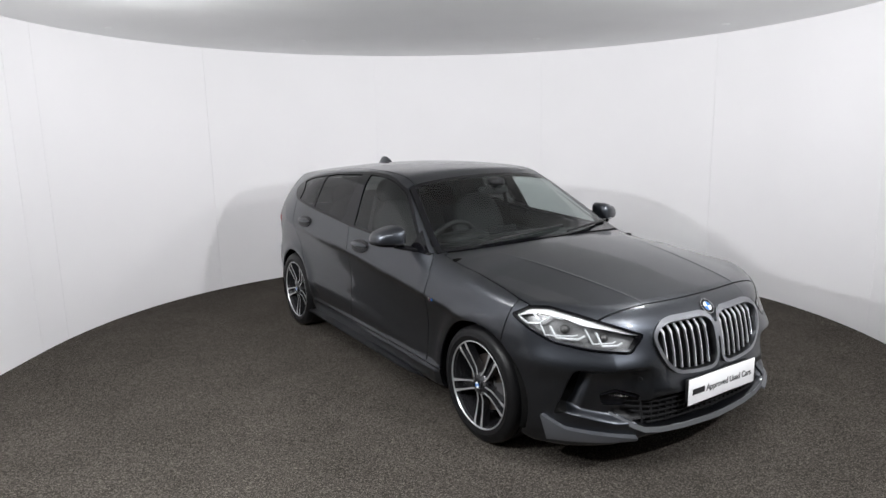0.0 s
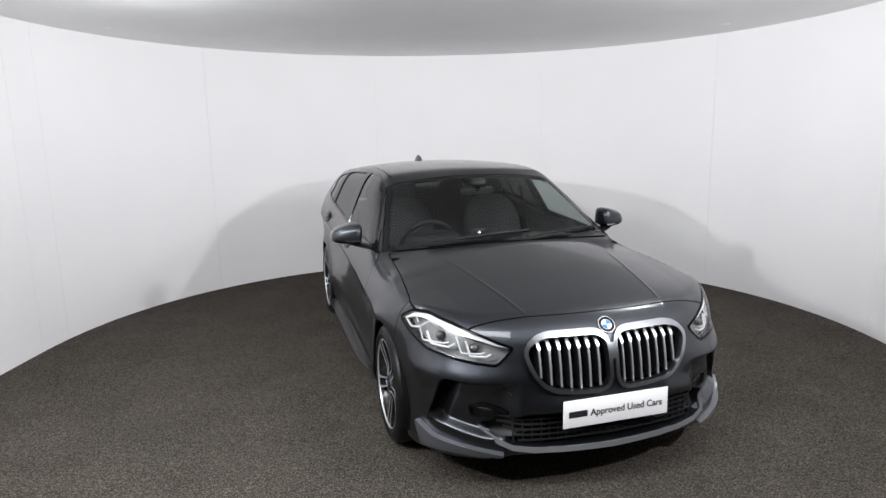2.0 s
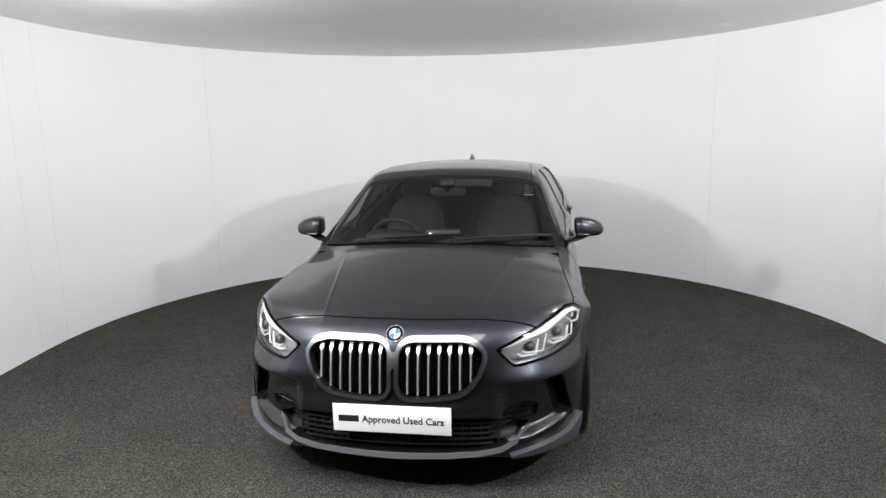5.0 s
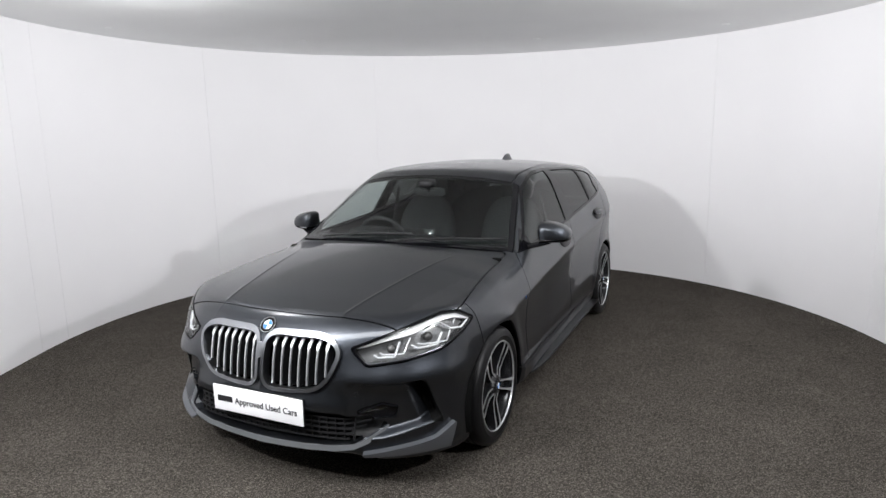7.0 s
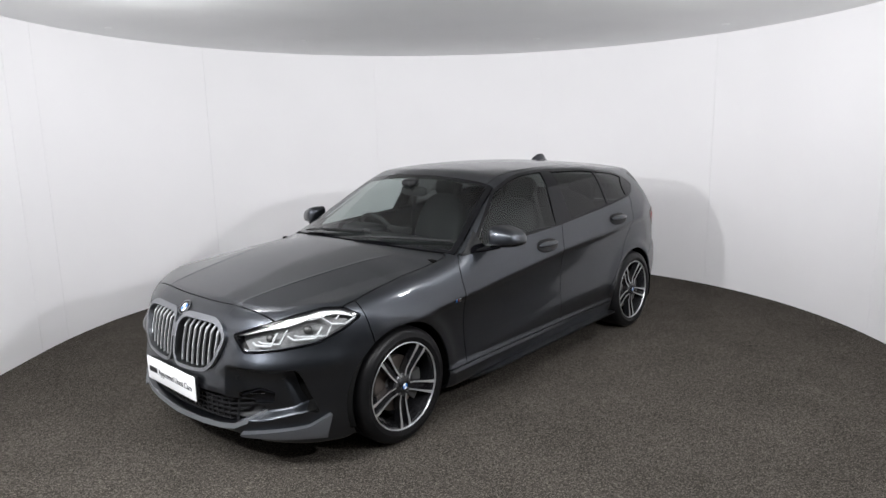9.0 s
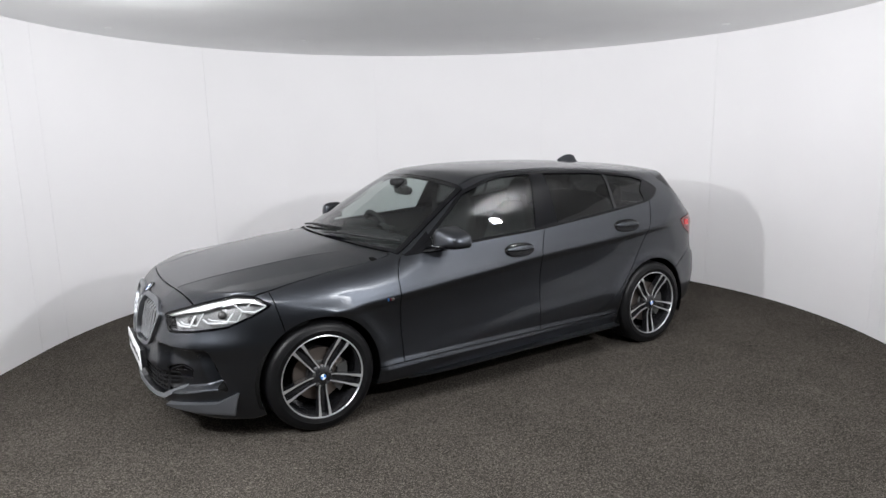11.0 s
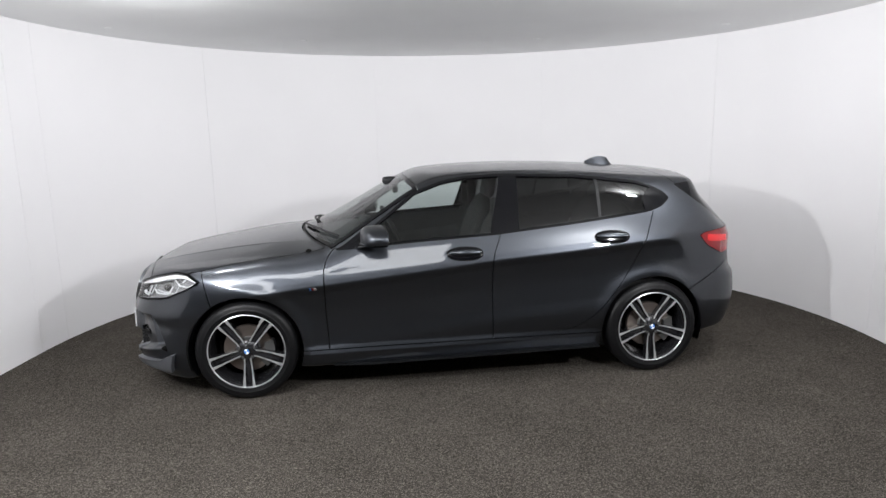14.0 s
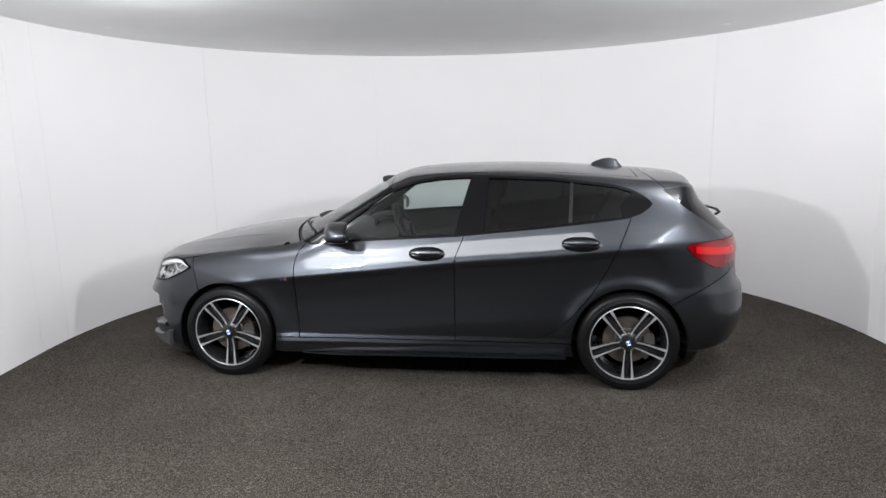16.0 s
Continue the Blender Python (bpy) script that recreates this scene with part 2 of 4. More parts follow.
# ---- car body: one smooth form, cut into its panels ----
def curve(*pts):
    """A smooth curve without overshoot through (x, y) pairs."""
    xs, ys = np.array(sorted(pts), float).T
    h, d = np.diff(xs), np.diff(ys) / np.diff(xs)
    m = np.r_[d[0], np.zeros(len(xs) - 2), d[-1]]
    ok = d[:-1] * d[1:] > 0
    w1, w2 = 2 * h[1:] + h[:-1], h[1:] + 2 * h[:-1]
    m[1:-1][ok] = ((w1 + w2)[ok]) / (w1[ok] / d[:-1][ok] + w2[ok] / d[1:][ok])

    def at(x):
        x = np.clip(x, xs[0], xs[-1])
        i = np.clip(np.searchsorted(xs, x) - 1, 0, len(h) - 1)
        t = (x - xs[i]) / h[i]
        return ((1 + 2 * t) * ys[i] + t * h[i] * m[i]) * (1 - t) ** 2 + (t * t) * ((3 - 2 * t) * ys[i + 1] + (t - 1) * h[i] * m[i + 1])

    return at


def smax(a, b, k):
    h = np.maximum(k - np.abs(a - b), 0) / k
    return np.maximum(a, b) + h * h * k * 0.25


WIDTH = curve((2.2, 0.83), (1.9, 0.865), (1.6, 0.892), (1.335, 0.905), (0.9, 0.9), (0.4, 0.888), (-0.2, 0.888), (-0.8, 0.897), (-1.335, 0.908), (-1.7, 0.89), (-2.0, 0.84), (-2.3, 0.76))
CREASE = curve((2.2, 0.63), (1.7, 0.65), (1.3, 0.675), (0.83, 0.715), (0.26, 0.768), (-0.24, 0.82), (-0.82, 0.866), (-1.28, 0.911), (-1.6, 0.935), (-2.2, 0.96))
SECTION = curve((-0.75, -0.08), (-0.62, -0.045), (-0.5, -0.02), (-0.42, -0.016), (-0.32, -0.024), (-0.2, -0.028), (-0.05, -0.014), (-0.012, -0.002), (0.0, 0.0), (0.025, -0.006), (0.08, -0.026), (0.13, -0.045), (0.18, -0.066), (0.26, -0.105), (0.4, -0.178), (0.5, -0.233), (0.9, -0.46))
REAR_IN = curve((-1.0, 0.0), (-1.4, 0.035), (-1.8, 0.085), (-2.2, 0.12), (3, 0.0))
TOP = curve((2.2, 0.60), (2.13, 0.71), (2.08, 0.77), (2.0, 0.815), (1.9, 0.842), (1.69, 0.884), (1.42, 0.932), (1.11, 0.976), (1.0, 0.988), (0.9, 1.02), (0.58, 1.182), (0.43, 1.264), (0.28, 1.338), (0.16, 1.38), (0.056, 1.392), (-0.2, 1.406), (-0.5, 1.41), (-0.8, 1.404), (-1.16, 1.384), (-1.37, 1.366), (-1.61, 1.346), (-1.8, 1.318), (-2.3, 1.2))
CROWN = curve((2.2, 0.01), (2.0, 0.02), (1.8, 0.028), (1.5, 0.058), (1.0, 0.084), (0.6, 0.06), (0.2, 0.07), (-1.0, 0.08), (-2.0, 0.07))
SWEEP = curve((2.2, 0.0), (1.25, 0.0), (0.98, 0.25), (0.2, 0.25), (-0.2, 0.05), (-0.5, 0.0), (-2.3, 0.0))
NOSE = curve((0.1, 2.07), (0.17, 2.12), (0.22, 2.155), (0.3, 2.17), (0.42, 2.17), (0.5, 2.155), (0.6, 2.14), (0.7, 2.112), (0.77, 2.075), (0.85, 2.0), (0.95, 1.9), (1.6, 1.2))
NOSE_PLAN = curve((0, 0), (0.3, 0.022), (0.46, 0.058), (0.6, 0.125), (0.7, 0.205), (0.8, 0.345), (0.85, 0.46), (0.89, 0.65), (1.0, 1.4))
TAIL = curve((0.1, 1.9), (0.22, 2.04), (0.35, 2.11), (0.5, 2.14), (0.62, 2.13), (0.68, 2.095), (0.8, 2.08), (0.9, 2.075), (0.95, 2.055), (1.0, 2.01), (1.1, 1.88), (1.2, 1.735), (1.235, 1.70), (1.26, 1.765), (1.3, 1.78), (1.4, 1.76), (1.6, 1.7))
TAIL_EDGE = curve((0.1, 1.9), (0.22, 2.04), (0.35, 2.11), (0.5, 2.14), (0.62, 2.13), (0.68, 2.095), (0.8, 2.08), (0.9, 2.075), (0.95, 2.06), (1.0, 2.015), (1.1, 1.92), (1.2, 1.83), (1.3, 1.785), (1.4, 1.76), (1.6, 1.7))
TAIL_PLAN = curve((0, 0), (0.4, 0.02), (0.55, 0.05), (0.65, 0.095), (0.75, 0.17), (0.82, 0.28), (0.87, 0.45), (0.95, 0.8))
BOTTOM = curve((2.3, 0.215), (2.1, 0.20), (1.8, 0.175), (1.0, 0.19), (-1.0, 0.20), (-1.7, 0.25), (-2.3, 0.31))
AXLE, HUB_Z, ARCH_R = 1.335, 0.318, 0.352


def bonnet_fold(x):
    """How far out the bonnet's long crease runs."""
    return 0.36 + 0.16 * np.clip((1.95 - x) / 0.95, 0, 1)


def body_field(p):
    """Below zero inside the car's outer skin."""
    x, y, z = p[:, 0], np.abs(p[:, 1]), p[:, 2]
    w = WIDTH(x) + SECTION(z - CREASE(x)) - REAR_IN(x) * np.clip((z - 0.95) / 0.3, 0, 1)
    for ax in (AXLE, -AXLE):
        r = np.hypot(x - ax, z - HUB_Z)
        w = w + 0.014 * np.exp(-(((r - 0.37) / 0.05) ** 2)) * np.clip((z - 0.2) / 0.2, 0, 1)
    # the bumper swells below the headlights
    swell = 0.034 * np.exp(-(((z - 0.555) / 0.065) ** 2)) * np.clip((x - 1.42) / 0.35, 0, 1) ** 1.5 * np.clip((y - 0.36) / 0.25, 0, 1)
    # the side skirts stand out below the doors
    w = w + 0.017 * np.clip((0.325 - z) / 0.05, 0, 1) * np.clip((1.0 - np.abs(x)) / 0.06, 0, 1)
    side = y - w - swell
    fold = bonnet_fold(x)
    dome = (0.0022 * np.exp(-(((y - fold) / 0.007) ** 2)) - 0.065 * np.clip(y - fold, 0, 0.22)) * np.clip((x - 1.0) / 0.3, 0, 1) * np.clip((2.1 - x) / 0.15, 0, 1)
    top = (z - (TOP(x + SWEEP(x) * y * y) - CROWN(x) * (y / 0.8) ** 2.2 + dome)) * 0.8
    front = (x - (NOSE(z) - NOSE_PLAN(y)) - swell) * 0.9
    # the stepped-in lower part of the front bumper
    q = y - 0.5 * (x - 2.06)
    rim = 0.935 - 0.4 * (z - 0.28)
    ramp = lambda a: np.clip(a, 0, 1) ** 2 * (3 - 2 * np.clip(a, 0, 1))
    step = ramp((0.552 - 0.02 * (q - 0.9) - z) / 0.035) * ramp((rim - q) / 0.04) * ramp((q - 0.40) / 0.12) * ramp((z - (0.285 + 0.06 * np.clip((q - 0.6) / 0.35, 0, 1))) / 0.04)
    front = front + np.where(x > 1.4, step * (0.048 + 0.05 * ramp((q - rim + 0.13) / 0.07)), 0)
    flank = ramp((y - 0.47) / 0.05)
    rear = (-x - (TAIL(z) * (1 - flank) + TAIL_EDGE(z) * flank - TAIL_PLAN(y))) * 0.8
    low = BOTTOM(x) - 0.035 * np.clip((y - 0.45) / 0.12, 0, 1) * np.clip((x - 1.6) / 0.1, 0, 1) - z
    k = 0.09 - 0.02 * np.clip((x - 0.7) / 0.4, 0, 1)
    f = smax(side, top, k)
    f = smax(f, front, 0.05)
    f = smax(f, rear, 0.045)
    return smax(f, low, 0.03)


def body_normals(p, e=0.002):
    g = np.stack([body_field(p + d) - body_field(p - d) for d in np.eye(3) * e], 1)
    return g / np.maximum(np.linalg.norm(g, axis=1, keepdims=True), 1e-9)


def skin(step=0.0165):
    """The zero surface of body_field as triangles (surface nets, then drawn onto the zero surface)."""
    lo, hi = np.array([-2.26, -1.0, 0.1]), np.array([2.26, 1.0, 1.52])
    n = np.ceil((hi - lo) / step).astype(int)
    n[1] += n[1] % 2
    lo[1] = -step * n[1] / 2
    axes = [lo[i] + step * np.arange(n[i] + 1) for i in range(3)]
    half = n[1] // 2
    g = np.stack(np.meshgrid(axes[0], axes[1][half:], axes[2], indexing="ij"), -1).reshape(-1, 3)
    f = body_field(g).reshape(n[0] + 1, n[1] - half + 1, n[2] + 1)
    f = np.concatenate([f[:, :0:-1], f], 1)
    s = f < 0
    corner = [s[a : a + n[0], b : b + n[1], c : c + n[2]] for a in (0, 1) for b in (0, 1) for c in (0, 1)]
    total = sum(c.astype(int) for c in corner)
    cell = (total > 0) & (total < 8)
    index = -np.ones(cell.shape, int)
    index[cell] = np.arange(cell.sum())
    v = lo + (np.argwhere(cell) + 0.5) * step
    for _ in range(6):
        e = 0.002
        g = np.stack([(body_field(v + d) - body_field(v - d)) / (2 * e) for d in np.eye(3) * e], 1)
        v = v - np.clip(body_field(v)[:, None] * g / np.maximum((g * g).sum(1, keepdims=True), 0.05), -step, step)
    quads = []
    for ax in range(3):
        b, c = (ax + 1) % 3, (ax + 2) % 3
        lo_s, hi_s = [slice(None)] * 3, [slice(None)] * 3
        lo_s[ax], hi_s[ax] = slice(0, -1), slice(1, None)
        a0, a1 = s[tuple(lo_s)], s[tuple(hi_s)]
        at = np.argwhere(a0 != a1)
        at = at[(at[:, b] > 0) & (at[:, c] > 0) & (at[:, b] < n[b]) & (at[:, c] < n[c])]
        inside = a0[tuple(at.T)]
        q = []
        for db, dc in ((-1, -1), (0, -1), (0, 0), (-1, 0)):
            k = at.copy()
            k[:, b] += db
            k[:, c] += dc
            q.append(index[tuple(k.T)])
        q = np.stack(q, 1)
        q[~inside] = q[~inside][:, ::-1]
        quads.append(q)
    q = np.concatenate(quads)
    # cut each quad along its shorter diagonal
    d0 = np.linalg.norm(v[q[:, 0]] - v[q[:, 2]], axis=1) <= np.linalg.norm(v[q[:, 1]] - v[q[:, 3]], axis=1)
    t = np.concatenate([q[d0][:, [0, 1, 2]], q[d0][:, [0, 2, 3]], q[~d0][:, [0, 1, 3]], q[~d0][:, [1, 2, 3]]])
    return v, t


def refine(mesh, where):
    """Halves the triangles' edges whose middle lies where; draws the new points onto the form."""
    v, t = mesh
    e = np.sort(np.concatenate([t[:, [0, 1]], t[:, [1, 2]], t[:, [2, 0]]]), 1)
    key, inv = np.unique(e[:, 0] * len(v) + e[:, 1], return_inverse=True)
    ue = np.stack([key // len(v), key % len(v)], 1)
    mid = (v[ue[:, 0]] + v[ue[:, 1]]) / 2
    mark = where(mid)
    number = np.where(mark, len(v) + np.cumsum(mark) - 1, -1)
    new_v = mid[mark]
    for _ in range(3):
        g = np.stack([(body_field(new_v + d) - body_field(new_v - d)) / 0.002 for d in np.eye(3) * 0.001], 1)
        new_v = new_v - np.clip(body_field(new_v)[:, None] * g / np.maximum((g * g).sum(1, keepdims=True), 0.05), -0.01, 0.01)
    m = number[inv.ravel()].reshape(3, -1).T
    count = (m >= 0).sum(1)
    out = [t[count == 0]]
    k = np.where(count == 1, (m >= 0).argmax(1), np.where(count == 2, ((m < 0).argmax(1) + 1) % 3, 0))
    r = np.arange(len(t))
    a, b, c = (t[r, (k + i) % 3] for i in range(3))
    x, y, z = (m[r, (k + i) % 3] for i in range(3))
    one, two, three = count == 1, count == 2, count == 3
    out += [np.stack(q, 1)[one] for q in ((a, x, c), (x, b, c))]
    out += [np.stack(q, 1)[two] for q in ((a, x, c), (x, y, c), (x, b, y))]
    out += [np.stack(q, 1)[three] for q in ((a, x, z), (x, b, y), (z, y, c), (x, y, z))]
    return np.concatenate([v, new_v]), np.concatenate(out)


def used(v, t):
    mark = np.zeros(len(v), bool)
    mark[t] = True
    return v[mark], (np.cumsum(mark) - 1)[t]


def split(mesh, f):
    """Cuts a triangle mesh along the zero line of f; returns the parts below and above zero."""
    v, t = mesh
    f = np.where(np.abs(f) < 2e-4, 2e-4, f)
    neg = f[t] < 0
    count = neg.sum(1)
    whole_in, whole_out = t[count == 3], t[count == 0]
    ins, outs = [whole_in], [whole_out]
    mixed = (count == 1) | (count == 2)
    tri, lone = t[mixed], np.where((count[mixed] == 1)[:, None], neg[mixed], ~neg[mixed]).argmax(1)
    if len(tri):
        r = np.arange(len(tri))
        a, b, c = tri[r, lone], tri[r, (lone + 1) % 3], tri[r, (lone + 2) % 3]
        e = np.sort(np.concatenate([np.stack([a, b], 1), np.stack([a, c], 1)]), 1)
        key, inv = np.unique(e[:, 0] * len(v) + e[:, 1], return_inverse=True)
        ue = np.stack([key // len(v), key % len(v)], 1)
        w = f[ue[:, 0]] / (f[ue[:, 0]] - f[ue[:, 1]])
        nv = v[ue[:, 0]] * (1 - w)[:, None] + v[ue[:, 1]] * w[:, None]
        ab, ac = len(v) + inv[: len(tri)], len(v) + inv[len(tri) :]
        v = np.concatenate([v, nv])
        one = np.stack([a, ab, ac], 1)
        two = np.concatenate([np.stack([ab, b, c], 1), np.stack([ab, c, ac], 1)])
        is_in = count[mixed] == 1
        both = np.concatenate([is_in, is_in])
        ins += [one[is_in], two[~both]]
        outs += [one[~is_in], two[both]]
    return used(v, np.concatenate(ins)), used(v, np.concatenate(outs))


def closed_curve(pts, per=8):
    """A smooth closed line (Catmull-Rom) through pts."""
    p = np.array(pts, float)
    out = []
    n = len(p)
    for i in range(n):
        a, b, c, d = p[i - 1], p[i], p[(i + 1) % n], p[(i + 2) % n]
        for k in range(per):
            t = k / per
            out.append(0.5 * (2 * b + (c - a) * t + (2 * a - 5 * b + 4 * c - d) * t * t + (3 * b - a - 3 * c + d) * t**3))
    return np.array(out)


def round_poly(pts, r=0.012, per=4):
    """A polygon with its corners rounded off."""
    p = np.array(pts, float)
    out = []
    for i in range(len(p)):
        a, b, c = p[i - 1], p[i], p[(i + 1) % len(p)]
        u, w = a - b, c - b
        lu, lw = np.linalg.norm(u), np.linalg.norm(w)
        s = min(r, 0.45 * lu, 0.45 * lw)
        p0, p1 = b + u / lu * s, b + w / lw * s
        for k in range(per + 1):
            t = k / per
            out.append((1 - t) ** 2 * p0 + 2 * t * (1 - t) * b + t * t * p1)
    return np.array(out)


def poly_distance(q, poly):
    """Signed distance of points q to a closed line, below zero inside."""
    out = np.full(len(q), 1.0)
    lo, hi = poly.min(0) - 0.08, poly.max(0) + 0.08
    near = ((q > lo) & (q < hi)).all(1)
    p = q[near]
    if not len(p):
        return out
    best, inside = np.full(len(p), 9.0), np.zeros(len(p), bool)
    for a, b in zip(poly, np.roll(poly, -1, 0)):
        d = b - a
        t = np.clip(((p - a) @ d) / max(d @ d, 1e-12), 0, 1)
        best = np.minimum(best, np.linalg.norm(p - a - t[:, None] * d, axis=1))
        cross = (a[1] > p[:, 1]) != (b[1] > p[:, 1])
        if d[1]:
            inside ^= cross & (p[:, 0] < d[0] * (p[:, 1] - a[1]) / d[1] + a[0])
    out[near] = np.where(inside, -best, best)
    return out


def rims(t):
    e = np.concatenate([t[:, [0, 1]], t[:, [1, 2]], t[:, [2, 0]]])
    key = np.sort(e, 1)
    _, first, count = np.unique(key[:, 0] * (t.max() + 1) + key[:, 1], return_index=True, return_counts=True)
    return e[first[count == 1]]


def panel(name, mesh, mat, parent, label="", hem=0.014, out=0.0, origin=None):
    """One panel of the skin, with its edges folded inwards."""
    v, t = mesh
    if not len(t):
        return None
    n = body_normals(v)
    # shading normals follow the form; the folded edge has its own
    top = v + n * out
    e = rims(t)
    verts, norms, faces = [top], [n], [t]
    if hem and len(e):
        a, b = e[:, 0], e[:, 1]
        across = np.cross(top[b] - top[a], n[a])
        across /= np.maximum(np.linalg.norm(across, axis=1, keepdims=True), 1e-9)
        k, m = len(top), len(e)
        verts += [top[a], top[b], top[b] - n[b] * hem, top[a] - n[a] * hem]
        norms += [across] * 4
        i = np.arange(m)
        faces += [np.stack([k + m + i, k + i, k + 3 * m + i], 1), np.stack([k + m + i, k + 3 * m + i, k + 2 * m + i], 1)]
    return mesh_object(name, np.concatenate(verts), np.concatenate(faces), mat, parent, label, True, np.concatenate(norms))


GAP = 0.003


def take(mesh, f, gap=GAP):
    """Splits off where f is below zero, leaving a joint of two gaps between the pieces."""
    d = f(mesh[0])
    inner, _ = split(mesh, d + gap)
    _, outer = split(mesh, d - gap)
    return inner, outer


BELT = curve((0.9, 0.91), (0.713, 0.925), (0.26, 0.953), (-0.265, 0.982), (-0.43, 1.006), (-0.82, 1.036), (-1.34, 1.10), (-1.6, 1.12))
DLO = round_poly([(0.775, 0.919), (0.26, 0.953), (-0.265, 0.982), (-0.82, 1.036), (-1.30, 1.095), (-1.40, 1.125), (-1.475, 1.18), (-1.44, 1.215), (-1.36, 1.262), (-1.24, 1.297), (-0.85, 1.343), (-0.44, 1.357), (-0.295, 1.359), (-0.1, 1.35), (0.05, 1.325), (0.24, 1.260), (0.42, 1.128), (0.60, 1.0)], 0.03)
DOOR_F = curve((0.25, 0.823), (0.32, 0.823), (0.56, 0.834), (0.79, 0.836), (0.87, 0.815), (0.93, 0.77), (1.1, 0.60))
DOOR_B = curve((0.25, -0.239), (0.393, -0.239), (0.7, -0.24), (0.823, -0.244), (0.986, -0.3), (1.1, -0.33))
DOOR_R = curve((0.25, -0.5), (0.302, -0.605), (0.338, -0.769), (0.389, -0.878), (0.548, -1.039), (0.75, -1.178), (0.967, -1.278), (1.10, -1.335), (1.2, -1.37))
HOOD_Y = curve((2.1, 0.53), (2.0, 0.60), (1.915, 0.668), (1.83, 0.738), (1.72, 0.795), (1.62, 0.802), (1.5, 0.79), (1.3, 0.77), (1.0, 0.748), (0.7, 0.742))
LAMP = round_poly([(0.446, 0.70), (0.587, 0.742), (0.773, 0.792), (0.911, 0.82), (1.005, 0.812), (1.093, 0.764), (1.026, 0.713), (0.913, 0.66), (0.73, 0.637), (0.53, 0.622)], 0.02)
TAILLAMP = round_poly([(-1.655, 0.93), (-1.71, 0.948), (-1.83, 0.958), (-2.2, 0.958), (-2.2, 0.82), (-1.95, 0.795), (-1.85, 0.788), (-1.72, 0.858)], 0.02)
REAR_FIN = round_poly([(-1.535, 1.262), (-1.66, 1.275), (-1.90, 1.262), (-1.90, 1.16), (-2.0, 1.07), (-2.05, 1.0), (-1.87, 1.01), (-1.655, 1.163)], 0.01)
KIDNEY = [(0.006, 0.695), (0.03, 0.738), (0.075, 0.754), (0.30, 0.757), (0.352, 0.745), (0.387, 0.722), (0.411, 0.69), (0.411, 0.655), (0.386, 0.585), (0.352, 0.542), (0.32, 0.514), (0.28, 0.496), (0.18, 0.483), (0.07, 0.481), (0.03, 0.495), (0.006, 0.535)]
INTAKE = round_poly([(-0.60, 0.345), (-0.475, 0.264), (-0.3, 0.245), (0.0, 0.238), (0.3, 0.245), (0.475, 0.264), (0.60, 0.345), (0.52, 0.37), (0.42, 0.41), (-0.42, 0.41), (-0.52, 0.37)], 0.02)
SLOT = round_poly([(0.822, 0.532), (0.765, 0.528), (0.80, 0.42), (0.85, 0.335), (0.905, 0.318), (0.912, 0.33)], 0.012)
BLADE = round_poly([(0.965, 0.315), (0.86, 0.264), (0.68, 0.25), (0.49, 0.226), (0.56, 0.185), (0.80, 0.15), (0.93, 0.19)], 0.015)
FOG = round_poly([(0.685, 0.425), (0.60, 0.447), (0.467, 0.412), (0.49, 0.362), (0.67, 0.368)], 0.015)


def q_of(v):
    return np.stack([np.abs(v[:, 1]) - 0.5 * (v[:, 0] - 2.06), v[:, 2]], 1)


def on_side(f, sign, least=0.35):
    return lambda v: np.where(v[:, 1] * sign > least, f(v), 1.0)


CAR = tagged(empty("car"), "dark grey metallic five-door hatchback standing on a turntable", "car")


def both(cut):
    """The left and the right half of what was cut."""
    return [(s, split(cut, -s * cut[0][:, 1])[0]) for s in (1, -1)]


def cast(o, d, reach=3.0):
    """Where rays from o along d first meet the skin."""
    o, d = np.atleast_2d(np.array(o, float)), np.atleast_2d(np.array(d, float))
    o, d = np.broadcast_arrays(o, d)
    s = np.linspace(0, reach, 160)
    f = body_field((o[:, None] + s[None, :, None] * d[:, None]).reshape(-1, 3)).reshape(len(o), -1)
    k = np.maximum((f < 0).argmax(1), 1)
    a, b = s[k - 1], s[k]
    for _ in range(9):
        m = (a + b) / 2
        i = body_field(o + m[:, None] * d) < 0
        a, b = np.where(i, a, m), np.where(i, m, b)
    return o + b[:, None] * d


def from_front(y, z):
    return cast([(2.6, y, z)], [(-1.0, 0, 0)])[0]


def from_side(x, z, s=1):
    p = cast([(x, 1.4, z)], [(0, -1.0, 0)])[0]
    return np.array([p[0], p[1] * s, p[2]])


def from_corner(q, z, s=1):
    p = cast([(2.6, q + 0.27, z)], [(-1.0, -0.5, 0)])[0]
    return np.array([p[0], p[1] * s, p[2]])


